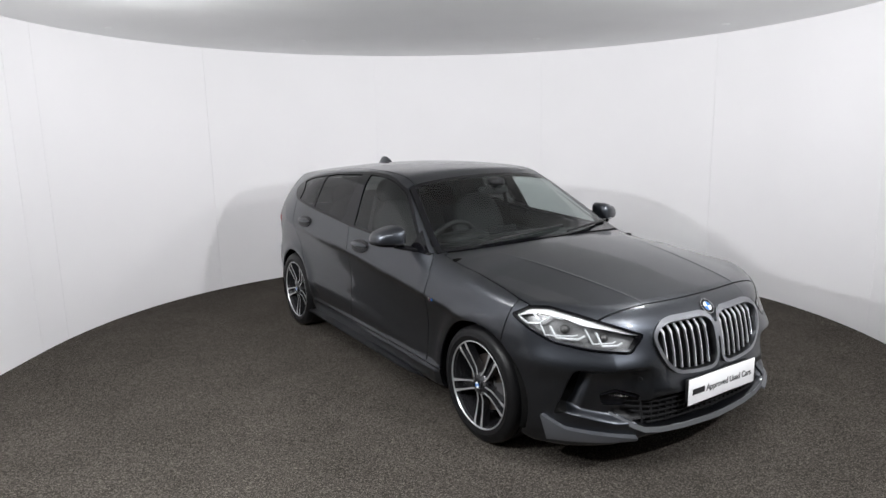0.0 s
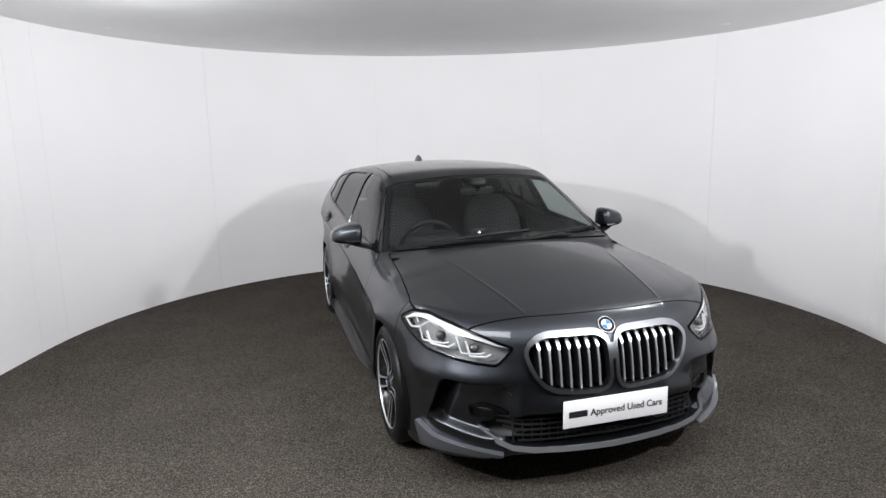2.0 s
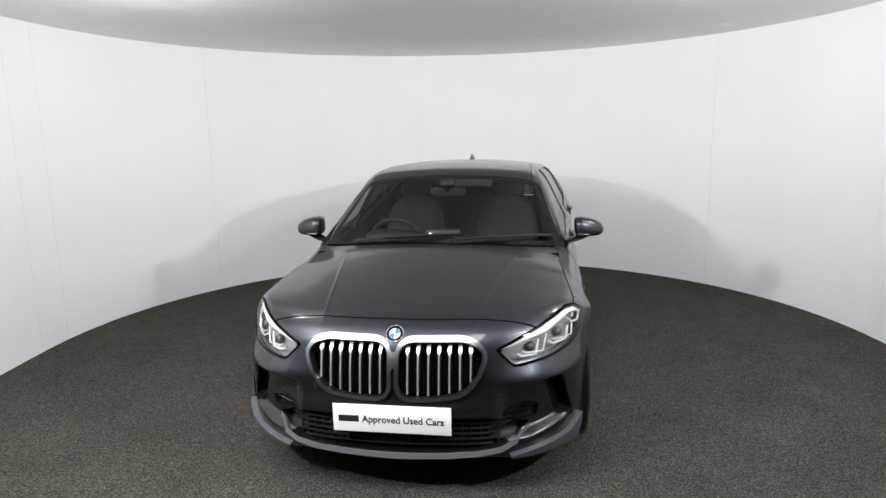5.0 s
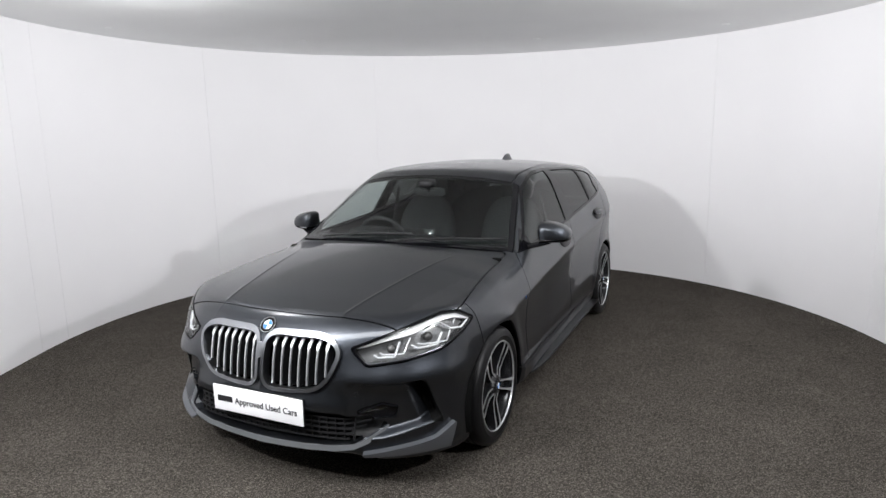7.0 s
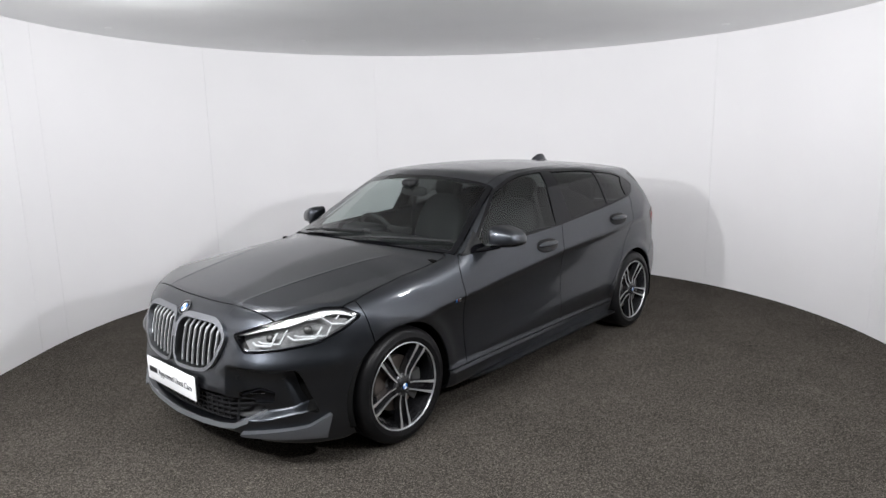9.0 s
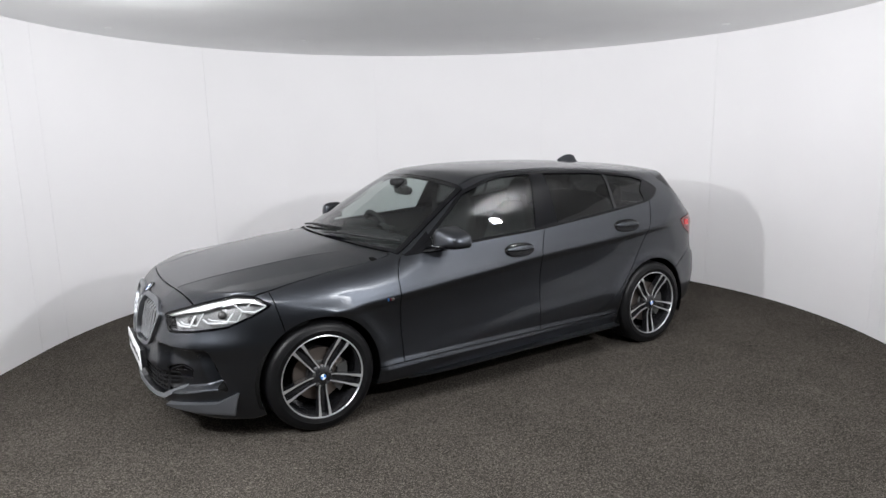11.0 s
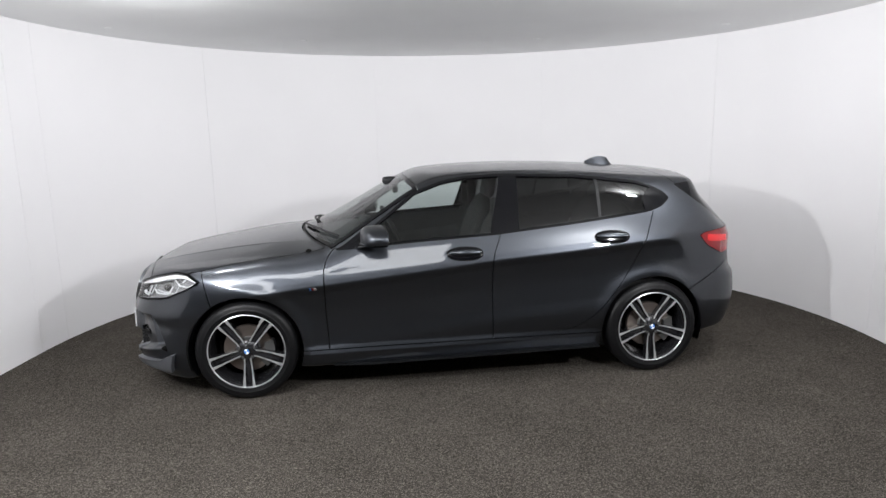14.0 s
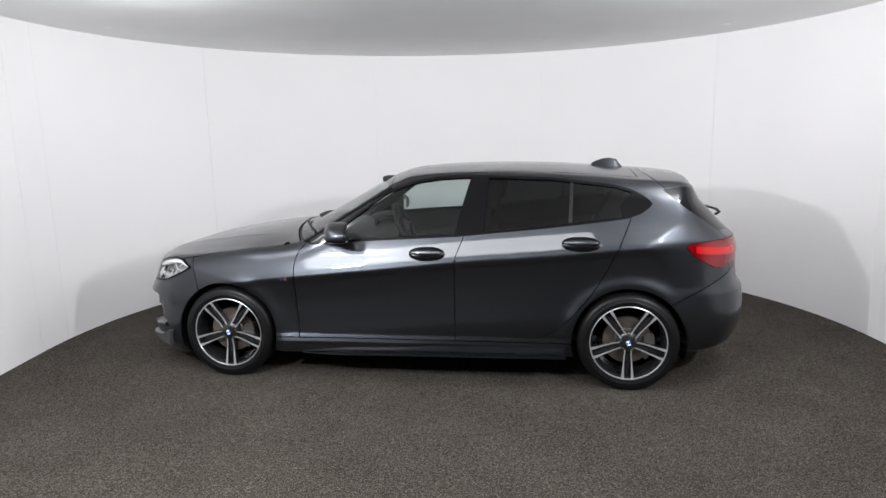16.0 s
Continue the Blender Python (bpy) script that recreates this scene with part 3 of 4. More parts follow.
def build_body():
    rest = skin()
    nose_corner = lambda p: ((p[:, 0] > 1.45) & (p[:, 2] < 0.62) & (p[:, 2] > 0.16)) | ((np.abs(np.abs(p[:, 1]) - bonnet_fold(p[:, 0])) < 0.03) & (p[:, 0] > 0.95) & (p[:, 2] > 0.7))
    rest = refine(refine(rest, nose_corner), nose_corner)
    shoulder = lambda p: ((np.abs(p[:, 2] - CREASE(p[:, 0])) < 0.028) | (np.abs(p[:, 2] - 0.30) < 0.03)) & (np.abs(p[:, 0]) < 1.75) & (np.abs(p[:, 1]) > 0.7)
    rest = refine(refine(rest, shoulder), shoulder)
    hole = lambda v: np.where(np.abs(v[:, 1]) > 0.5, np.minimum(np.hypot(v[:, 0] - AXLE, v[:, 2] - HUB_Z), np.hypot(v[:, 0] + AXLE, v[:, 2] - HUB_Z)) - ARCH_R, 1.0)
    rest = split(rest, hole(rest[0]))[1]
    xz = lambda v: v[:, [0, 2]]
    cut = {}
    far = lambda v, f: np.where(np.abs(v[:, 1]) > 0.35, f, 1.0)
    cut["glasshouse"], rest = take(rest, lambda v: far(v, poly_distance(xz(v), DLO)), 0.0)
    shield = lambda v: np.where(v[:, 0] > 0, np.maximum.reduce([v[:, 0] - (1.0 - 0.35 * v[:, 1] ** 2), (0.27 - 0.16 * v[:, 1] ** 2) - v[:, 0], np.abs(v[:, 1]) - (0.742 - 0.46 * (v[:, 2] - 1.0)), 0.9 - v[:, 2]]), 1.0)
    cut["windscreen"], rest = take(rest, shield)
    cut["lamp"], rest = take(rest, lambda v: np.where(v[:, 0] > 1.3, poly_distance(q_of(v), LAMP), 1.0), 0.003)
    cut["tail"], rest = take(rest, lambda v: far(v, poly_distance(xz(v), TAILLAMP)), 0.002)
    hood = lambda v: np.maximum.reduce([v[:, 0] - (2.0 - 0.17 * v[:, 1] ** 2), (1.02 - 0.35 * v[:, 1] ** 2) - v[:, 0], np.abs(v[:, 1]) - HOOD_Y(v[:, 0]), 0.70 - v[:, 2]])
    cut["bonnet"], rest = take(rest, hood)
    cowl = lambda v: np.maximum.reduce([v[:, 0] - (1.02 - 0.35 * v[:, 1] ** 2), 0.97 - 0.35 * v[:, 1] ** 2 - v[:, 0], np.abs(v[:, 1]) - 0.72, 0.9 - v[:, 2], v[:, 2] - 1.1 ])
    cut["cowl"], rest = take(rest, cowl)
    cut["rearglass"], rest = take(rest, lambda v: np.where(v[:, 0] < -1.6, np.maximum.reduce([np.abs(v[:, 1]) - (0.56 - 0.2 * (v[:, 2] - 0.97)), 0.975 - v[:, 2], v[:, 2] - 1.238]), 1.0))
    cut["fin"], rest = take(rest, lambda v: np.where(np.abs(v[:, 1]) > 0.3, poly_distance(xz(v), REAR_FIN), 1.0), 0.0)
    cut["spoiler"], rest = take(rest, lambda v: np.maximum(v[:, 0] + 1.43 + 1.1 * np.maximum(1.38 - v[:, 2], 0), 1.24 - v[:, 2]))
    cut["roof"], rest = take(rest, lambda v: np.maximum.reduce([np.abs(v[:, 1]) - (0.565 + 0.02 * v[:, 0]), v[:, 0] - 0.35, -1.4 - v[:, 0], 1.25 - v[:, 2]]), 0.003)
    kid = lambda v: np.where(v[:, 0] > 1.9, poly_distance(np.stack([np.abs(v[:, 1]), v[:, 2]], 1), round_poly(KIDNEY, 0.045)), 1.0)
    cut["kidney"], rest = take(rest, kid, 0.0)
    cut["intake"], rest = take(rest, lambda v: np.where(v[:, 0] > 1.8, poly_distance(v[:, 1:], INTAKE), 1.0), 0.0)
    cut["blade"] = split(rest, np.where(rest[0][:, 0] > 1.4, poly_distance(q_of(rest[0]), BLADE), 1.0))[0]
    blade = cut["blade"]
    cut["blade"] = split(blade, -0.35 - body_normals(blade[0])[:, 2])[0]
    cut["fog"], rest = take(rest, lambda v: np.where(v[:, 0] > 1.5, poly_distance(q_of(v), FOG), 1.0), 0.0)
    cut["slot"], rest = take(rest, lambda v: np.where(v[:, 0] > 1.4, poly_distance(q_of(v), SLOT), 1.0), 0.0)
    cut["bumper"], rest = take(rest, lambda v: np.maximum(1.565 - 0.25 * (0.75 - v[:, 2]) - v[:, 0], v[:, 2] - 0.86))
    cut["sill"], rest = take(rest, lambda v: np.maximum(v[:, 2] - 0.300, np.abs(v[:, 0]) - 1.2))
    cut["wing"], rest = take(rest, lambda v: np.maximum.reduce([DOOR_F(v[:, 2]) - v[:, 0], 0.4 - np.abs(v[:, 1]), v[:, 2] - 1.0]))
    cut["door_front"], rest = take(rest, lambda v: np.maximum.reduce([DOOR_B(v[:, 2]) - v[:, 0], v[:, 2] - BELT(v[:, 0]) - 0.01, 0.5 - np.abs(v[:, 1])]))
    cut["door_rear"], rest = take(rest, lambda v: np.maximum.reduce([DOOR_R(v[:, 2]) - v[:, 0], v[:, 2] - BELT(v[:, 0]) - 0.01, 0.5 - np.abs(v[:, 1])]))
    cut["bumper_rear"], rest = take(rest, lambda v: np.maximum(v[:, 0] + 1.55, v[:, 2] - (0.55 + 0.5 * np.clip(-1.55 - v[:, 0], 0, 0.5))))
    cut["tailgate"], rest = take(rest, lambda v: np.maximum(v[:, 0] + 1.62, np.abs(v[:, 1]) - 0.70))
    panel("body_shell", rest, PAINT, CAR)
    roof = panel("roof", cut["roof"], PAINT, CAR, "grey metallic roof panel")
    panel("headlining", cut["roof"], TRIMGREY, roof, "pale grey roof lining", 0.0, -0.03)
    panel("bonnet", cut["bonnet"], PAINT, CAR, "long creased grey bonnet")
    pane, border = split(cut["windscreen"], shield(cut["windscreen"][0]) + 0.028)
    screen = panel("windscreen", pane, CLEAR, CAR, "clear raked windscreen", 0.0)
    panel("screen_border", border, GLOSS, screen, "black printed border of the glass", 0.012)
    panel("cowl", cut["cowl"], PLASTIC, CAR, "black plastic scuttle", 0.02, -0.012)
    panel("rear_window", cut["rearglass"], PRIVACY, CAR, "dark rear window", 0.0)
    panel("spoiler", cut["spoiler"], PAINT, CAR, "grey roof spoiler", 0.01)
    panel("tailgate", cut["tailgate"], PAINT, CAR)
    panel("front_bumper", cut["bumper"], PAINT, CAR, "sculpted grey front bumper", 0.05)
    panel("rear_bumper", cut["bumper_rear"], PAINT, CAR)
    panel("lower_grille", cut["intake"], PLASTIC, CAR, "black lower air intake", 0.0, -0.045)
    for s, m in both(cut["slot"]):
        panel("air_slot", m, LINER, CAR, "black upright air slot", 0.0, 0.0)
    for s, m in both(cut["sill"]):
        panel("side_skirt", m, PAINT, CAR, "", 0.02)
    for s, m in both(cut["wing"]):
        panel("front_wing", m, PAINT, CAR)
    panel("shell_lining", split(rest, 0.9 - rest[0][:, 2])[0], LINER, CAR, "dark inner lining", 0.0, -0.035)
    for s, m in both(cut["fin"]):
        panel("rear_fin", m, GLOSS, CAR, "gloss black fin beside the rear window")
    for s, m in both(cut["door_front"]):
        DOORS["front", s] = panel("front_door", m, PAINT, CAR, "", 0.02)
        panel("door_lining", m, CLOTH, DOORS["front", s], "dark door lining", 0.0, -0.06)
    for s, m in both(cut["door_rear"]):
        DOORS["rear", s] = panel("rear_door", m, PAINT, CAR, "", 0.02)
        panel("door_lining", m, CLOTH, DOORS["rear", s], "dark door lining", 0.0, -0.06)
    return cut


DOORS = {}
CUT = build_body()


# ---- glazing and lamps ----
def plate_mesh(points_front, points_back, close=True):
    """A slab between two matching rows of points."""
    bm = bmesh.new()
    a, b = [bm.verts.new(p) for p in points_front], [bm.verts.new(p) for p in points_back]
    n = len(a)
    bm.faces.new(a)
    bm.faces.new(b[::-1])
    for i in range(n if close else n - 1):
        bm.faces.new((a[i], b[i], b[(i + 1) % n], a[(i + 1) % n]))
    return bm


def ribbon(path, width, depth):
    """A strip of rectangular section along path rows of (point, outward, across)."""
    bm = bmesh.new()
    rings = []
    for p, o, a in path:
        p, o, a = Vector(p), Vector(o), Vector(a)
        rings.append([bm.verts.new(p + o * i + a * j) for i, j in ((0, -width / 2), (0, width / 2), (-depth, width / 2), (-depth, -width / 2))])
    for p, q in zip(rings, rings[1:]):
        for k in range(4):
            bm.faces.new((p[k], p[(k + 1) % 4], q[(k + 1) % 4], q[k]))
    bm.faces.new(rings[0])
    bm.faces.new(rings[-1][::-1])
    return bm


def guide(points, s, out):
    """Points (q, z) near a front corner, laid under or over the skin."""
    got = []
    for (q0, z0), (q1, z1) in zip(points, points[1:]):
        for k in range(4):
            got.append((q0 + (q1 - q0) * k / 4, z0 + (z1 - z0) * k / 4))
    got.append(points[-1])
    p = np.array([from_corner(q, z, s) for q, z in got])
    return p + body_normals(p) * out


def build_glazing():
    for s, m in both(CUT["glasshouse"]):
        d = lambda v: poly_distance(v[:, [0, 2]], DLO)
        glass, trim = split(m, d(m[0]) + 0.016)
        panel("window_trim", trim, GLOSS, CAR, "gloss black window surround", 0.01, 0.002)
        lean = lambda x0, k: (lambda v: v[:, 0] - (x0 - k * (v[:, 2] - 1.0)))
        glass, front = split(glass, lean(-0.235, 0.28)(glass[0]))
        glass, pillar = split(glass, lean(-0.425, 0.07)(glass[0]))
        quarter, rear = split(glass, lean(-0.975, 0.05)(glass[0]))
        post, rear = split(rear, lean(-0.955, 0.05)(rear[0]))
        tail, quarter = split(quarter, lean(-1.30, -0.15)(quarter[0]) + 4 * np.clip(quarter[0][:, 2] - 1.17, 0, 1) ** 1.5)
        panel("front_window", front, CLEAR, DOORS["front", s], "clear front door window", 0.0, -0.006)
        panel("pillar_trim", pillar, GLOSS, CAR, "gloss black door pillar", 0.012, 0.001)
        panel("rear_window", rear, PRIVACY, DOORS["rear", s], "dark tinted rear door window", 0.0, -0.006)
        panel("window_post", post, PLASTIC, DOORS["rear", s], "", 0.012, 0.0)
        panel("quarter_window", quarter, PRIVACY, CAR, "dark tinted quarter window", 0.0, -0.004)
        panel("quarter_trim", tail, GLOSS, CAR, "gloss black quarter trim", 0.01, 0.001)
    for s, m in both(CUT["tail"]):
        lamp = panel("tail_light", m, LINER, CAR, "red tail light", 0.0, -0.03)
        panel("lens", m, RED, lamp, "red lens", 0.02, 0.003)
        bar, _ = split(m, np.maximum(np.abs(m[0][:, 2] - (0.90 + 0.1 * (m[0][:, 0] + 1.8))) - 0.022, m[0][:, 0] + 1.72))
        panel("light_bar", bar, REDGLOW, lamp, "brighter red light bar", 0.004, 0.0055)
    for s, m in both(CUT["lamp"]):
        d = lambda v: poly_distance(q_of(v), LAMP)
        lens, border = split(m, d(m[0]) + 0.009)
        lamp = panel("headlight", m, LAMPDARK, CAR, "clear headlight with two hooked light guides", 0.0, -0.055)
        panel("surround", border, GLOSS, lamp, "black surround", 0.06, 0.001)
        panel("lens", lens, LENS, lamp, "clear lens", 0.0, 0.001)
        brow = curve((0.44, 0.695), (0.5, 0.702), (0.635, 0.73), (0.757, 0.748), (0.894, 0.785), (0.969, 0.79), (1.1, 0.75))
        band, _ = split(lens, brow(q_of(lens[0])[:, 0]) - q_of(lens[0])[:, 1])
        panel("brow_strip", band, LAMPBROW, lamp, "pale strip along the upper edge", 0.02, -0.012)
        low, _ = split(lens, q_of(lens[0])[:, 1] - (0.642 + 0.10 * np.clip(q_of(lens[0])[:, 0] - 0.62, 0, 1) + 0.10 * np.clip(q_of(lens[0])[:, 0] - 0.85, 0, 1)))
        panel("lower_strip", low, SILVER, lamp, "", 0.01, -0.02)
        for pts, r in (
            ([(0.565, 0.672), (0.589, 0.66), (0.674, 0.66), (0.702, 0.722)], 0.0055),
            ([(0.598, 0.680), (0.617, 0.672), (0.722, 0.668), (0.755, 0.735)], 0.004),
            ([(0.759, 0.703), (0.794, 0.684), (0.90, 0.684), (0.925, 0.735)], 0.0055),
            ([(0.794, 0.706), (0.822, 0.698), (0.951, 0.69), (0.972, 0.745), (0.913, 0.784), (0.858, 0.772)], 0.004),
            ([(0.965, 0.745), (1.03, 0.735), (1.07, 0.762)], 0.005),
            ([(0.985, 0.765), (1.0, 0.79), (1.045, 0.785)], 0.004),
        ):
            part("light_guide", tube(guide(pts, s, -0.02), r, 8), LAMPWHITE, lamp, "clear white light guide")
        for q, z in ((0.66, 0.695), (0.86, 0.728)):
            c = Vector(guide([(q, z), (q, z)], s, -0.04)[0])
            bm = bmesh.new()
            bmesh.ops.create_uvsphere(bm, u_segments=20, v_segments=12, radius=0.022, matrix=Matrix.Translation(c))
            part("projector", bm, STEEL, lamp, "round projector lens")


build_glazing()


# ---- front end ----
def roundel(name, parent, centre, normal, r, spin=0.0):
    """A small round badge: black ring, blue and white quarters."""
    turn = Vector(normal).to_track_quat("Y", "Z").to_matrix().to_4x4()
    m = Matrix.Translation(centre) @ turn
    bm = lathe([(0.0, -0.002), (r, -0.002), (r, 0.003), (r * 0.93, 0.006), (r * 0.6, 0.007), (0, 0.007)], 32)
    bm.transform(m)
    ring = part(name, bm, GLOSS, parent, "round badge with blue and white quarters")
    bm = lathe([(r * 0.94, 0.004), (r * 1.0, 0.0045), (r * 1.0, 0.008), (r * 0.94, 0.008)], 32, True)
    bm.transform(m)
    part("bezel", bm, CHROME, ring)
    bm = lathe([(r * 0.58, 0.006), (r * 0.63, 0.006), (r * 0.63, 0.0085), (r * 0.58, 0.0085)], 28, True)
    bm.transform(m)
    part("inner_bezel", bm, CHROME, ring)
    for k in range(4):
        bm = bmesh.new()
        a = [k * math.pi / 2 + spin + j * math.pi / 16 for j in range(9)]
        pts = [(0, 0)] + [(r * 0.58 * math.cos(w), r * 0.58 * math.sin(w)) for w in a]
        f = bm.faces.new([bm.verts.new((x, 0.0076, z)) for x, z in pts])
        got = bmesh.ops.extrude_face_region(bm, geom=[f])
        for v in got["geom"]:
            if isinstance(v, bmesh.types.BMVert):
                v.co.y += 0.001
        bm.transform(m)
        part("quarter", bm, (WHITE, BLUE)[k % 2], ring)
    return ring


def lettering(words, size, m, parent, mat, depth=0.0008):
    data = bpy.data.curves.new("lettering", "FONT")
    data.offset = 0.0007
    data.body, data.size, data.extrude, data.align_x, data.align_y = words, size, depth, "LEFT", "CENTER"
    ob = new("lettering_source", data)
    me = bpy.data.meshes.new_from_object(ob.evaluated_get(bpy.context.evaluated_depsgraph_get()))
    bpy.data.objects.remove(ob)
    me.transform(m)
    me.materials.append(mat)
    got = new("lettering", me)
    got.parent = parent
    xs = [v.co.y for v in me.vertices]
    return got, min(xs), max(xs)


def build_front():
    outline = round_poly(KIDNEY, 0.045)
    for s, m in both(CUT["kidney"]):
        d = lambda v: poly_distance(np.stack([np.abs(v[:, 1]), v[:, 2]], 1), outline)
        inner, ring = split(m, d(m[0]) + 0.018 + 0.010 * np.clip((m[0][:, 2] - 0.70) / 0.05, 0, 1))
        frame_part = panel("kidney_grille", ring, SILVER, CAR, "chrome-framed kidney grille with upright slats", 0.05, 0.016)
        panel("grille_back", inner, LINER, frame_part, "black grille opening", 0.0, -0.06)
        for k in range(7):
            y0 = 0.062 + 0.0465 * k
            zs = np.linspace(0.45, 0.79, 86)
            ok = poly_distance(np.stack([np.full(86, y0), zs], 1), outline) < -0.022
            if ok.sum() < 20:
                continue
            z0, z1 = zs[ok].min(), zs[ok].max()
            rows, back = [], []
            for z in np.linspace(z0, z1, 13):
                # the upper end is broad and leans back from a kink
                k_top = min(1, max(0, (z - 0.675) / 0.022))
                x = from_front(y0, z)[0] - 0.004 - 0.55 * max(0, z - 0.69) + 0.004 * k_top
                rows.append(((x, s * y0, z), (1, 0, 0), (0, 0.55 + 0.75 * k_top, 0)))
                back.append(((x - 0.0095, s * y0, z), (1, 0, 0), (0, 1, 0)))
            slat = part("slat", ribbon(rows, 0.0125, 0.009), SLATFACE, frame_part, "upright satin chrome slat")
            part("fin", ribbon(back, 0.012, 0.045), PLASTIC, slat, "black slat back")
    e = from_front(0, 0.762)
    roundel("bonnet_badge", CAR, Vector(e) + Vector((0.001, 0, 0)), body_normals(e[None])[0], 0.041, 0.0)
    # number plate with printed words
    plate = tagged(part("number_plate", box((0.006, 0.532, 0.128), pose(2.184, -0.003, 0.409), 0.0025), WHITE, CAR), "white plate with black words")
    part("plate_holder", box((0.03, 0.50, 0.11), pose(2.166, -0.003, 0.409), 0.004), PLASTIC, plate, "black plate holder")
    face = Matrix(((0, 0, 1, 2.1874), (1, 0, 0, -0.12), (0, 1, 0, 0.405), (0, 0, 0, 1)))
    words, a, b = lettering("Approved Used Cars", 0.0445, face, plate, BLACKINK)
    k = 0.368 / (b - a)
    words.data.transform(Matrix.Translation((0, -0.137, 0.409)) @ Matrix.Diagonal((1, k, 1, 1)) @ Matrix.Translation((0, -a, -0.409)))
    part("printed_bar", box((0.0012, 0.092, 0.029), pose(2.1876, -0.197, 0.407)), BLACKINK, plate, "black printed bar")
    # lower intake: mesh bars
    grille = [c for c in CAR.children if c.name.startswith("lower_grille")][0]
    for z in (0.275, 0.30, 0.325, 0.35, 0.375):
        w = 0.44 + (z - 0.275) * 1.0
        rows = []
        for y in np.linspace(-w, w, 23):
            p = from_front(y, z)
            rows.append(((p[0] - 0.025, y, z), (1, 0, 0), (0, 0, 1)))
        part("bar", ribbon(rows, 0.006, 0.015), PLASTIC, grille)
    for y in np.linspace(-0.46, 0.46, 24):
        rows = [((from_front(y, z)[0] - 0.028, y, z), (1, 0, 0), (0, 1, 0)) for z in (0.265, 0.30, 0.34, 0.38)]
        part("upright", ribbon(rows, 0.005, 0.012), PLASTIC, grille)
    # grey lip under the intake, running up at both ends
    path = []
    for y, z in [(-0.635, 0.352), (-0.60, 0.325), (-0.54, 0.285), (-0.475, 0.252), (-0.38, 0.238), (-0.25, 0.231), (-0.12, 0.227), (0, 0.226), (0.12, 0.227), (0.25, 0.231), (0.38, 0.238), (0.475, 0.252), (0.54, 0.285), (0.60, 0.325), (0.635, 0.352)]:
        p = from_front(y, max(z, 0.24))
        path.append(((p[0] + (0.008 if abs(y) < 0.58 else -0.004), y, z), (1, 0, 0), (0, 0, 1)))
    lip = part("bumper_lip", ribbon(path, 0.026, 0.05), LIPGREY, CAR, "satin grey lip under the air intake")
    # blades take the lightened body grey that stands for their sheen
    for s, m in both(CUT["blade"]):
        panel("corner_blade", m, SHEENPAINT, CAR, "grey blade at the bumper corner, coloured lighter for its sheen", 0.05, 0.028)
    for s, m in both(CUT["fog"]):
        vent = panel("fog_vent", m, GLOSS, CAR, "gloss black vent with a small lamp", 0.0, -0.02)
        pts = guide([(0.53, 0.405), (0.64, 0.415)], s, -0.012)
        part("fog_light", tube(pts, 0.014, 10, 0.6), LENS, vent, "small clear lamp")
        part("vent_blade", tube(guide([(0.49, 0.40), (0.60, 0.436), (0.675, 0.418)], s, -0.004), 0.005, 8), GLOSS, vent)
    for s in (1, -1):
        for q, z in ((0.73, 0.50), (0.47, 0.49)):
            p = from_corner(q, z, s)
            n = body_normals(p[None])[0]
            bm = lathe([(0, 0.0025), (0.009, 0.0025), (0.0105, 0.0), (0.0105, -0.004)], 16)
            bm.transform(Matrix.Translation(p) @ Vector(n).to_track_quat("Y", "Z").to_matrix().to_4x4())
            part("parking_sensor", bm, PAINT, CAR, "small round parking sensor")
    # towing eye cover line
    for s in (-1,):
        path = [(p, n, np.cross(n, (0, 0, 1))) for p, n in ((q, body_normals(q[None])[0]) for q in (from_front(s * y, z) for y, z in ((0.42, 0.515), (0.50, 0.515))))]
        part("cover_joint", ribbon([(p + n * 0.0006, n, (0, 0, 1)) for p, n, a in path], 0.002, 0.003), LINER, CAR)


build_front()


# ---- wheels ----
def spoke_bm(a, side, y_face, thick, r0=0.045, r1=0.229, w0=0.0125, w1=0.0235, shrink=0.0):
    """One of a pair of spokes at the angle a; side is -1 or 1."""
    bm = bmesh.new()
    rings = []
    for r, t in ((r0, 0.0), (0.09, 0.25), (0.15, 0.6), (0.18, 0.75), (0.205, 0.9), (r1, 1.0)):
        mid = side * (0.0185 + 0.0115 * t)
        w = w0 + (w1 - w0) * max(0, (t - 0.55) / 0.45) ** 1.3 - shrink
        y = y_face - 0.012 * math.sin(math.pi * min(1, t * 1.05)) * (1 - t) * 1.6 + (-0.010) * (1 - t)
        ring = []
        for dy, ww in ((0, w * 0.5), (0, -w * 0.5), (-thick, -w * 0.42), (-thick, w * 0.42)):
            u, v = r, mid + ww
            ring.append(bm.verts.new((u * math.cos(a) - v * math.sin(a), y + dy, u * math.sin(a) + v * math.cos(a))))
        rings.append(ring)
    for p, q in zip(rings, rings[1:]):
        for k in range(4):
            bm.faces.new((p[k], p[(k + 1) % 4], q[(k + 1) % 4], q[k]))
    bm.faces.new(rings[0])
    bm.faces.new(rings[-1][::-1])
    return bm


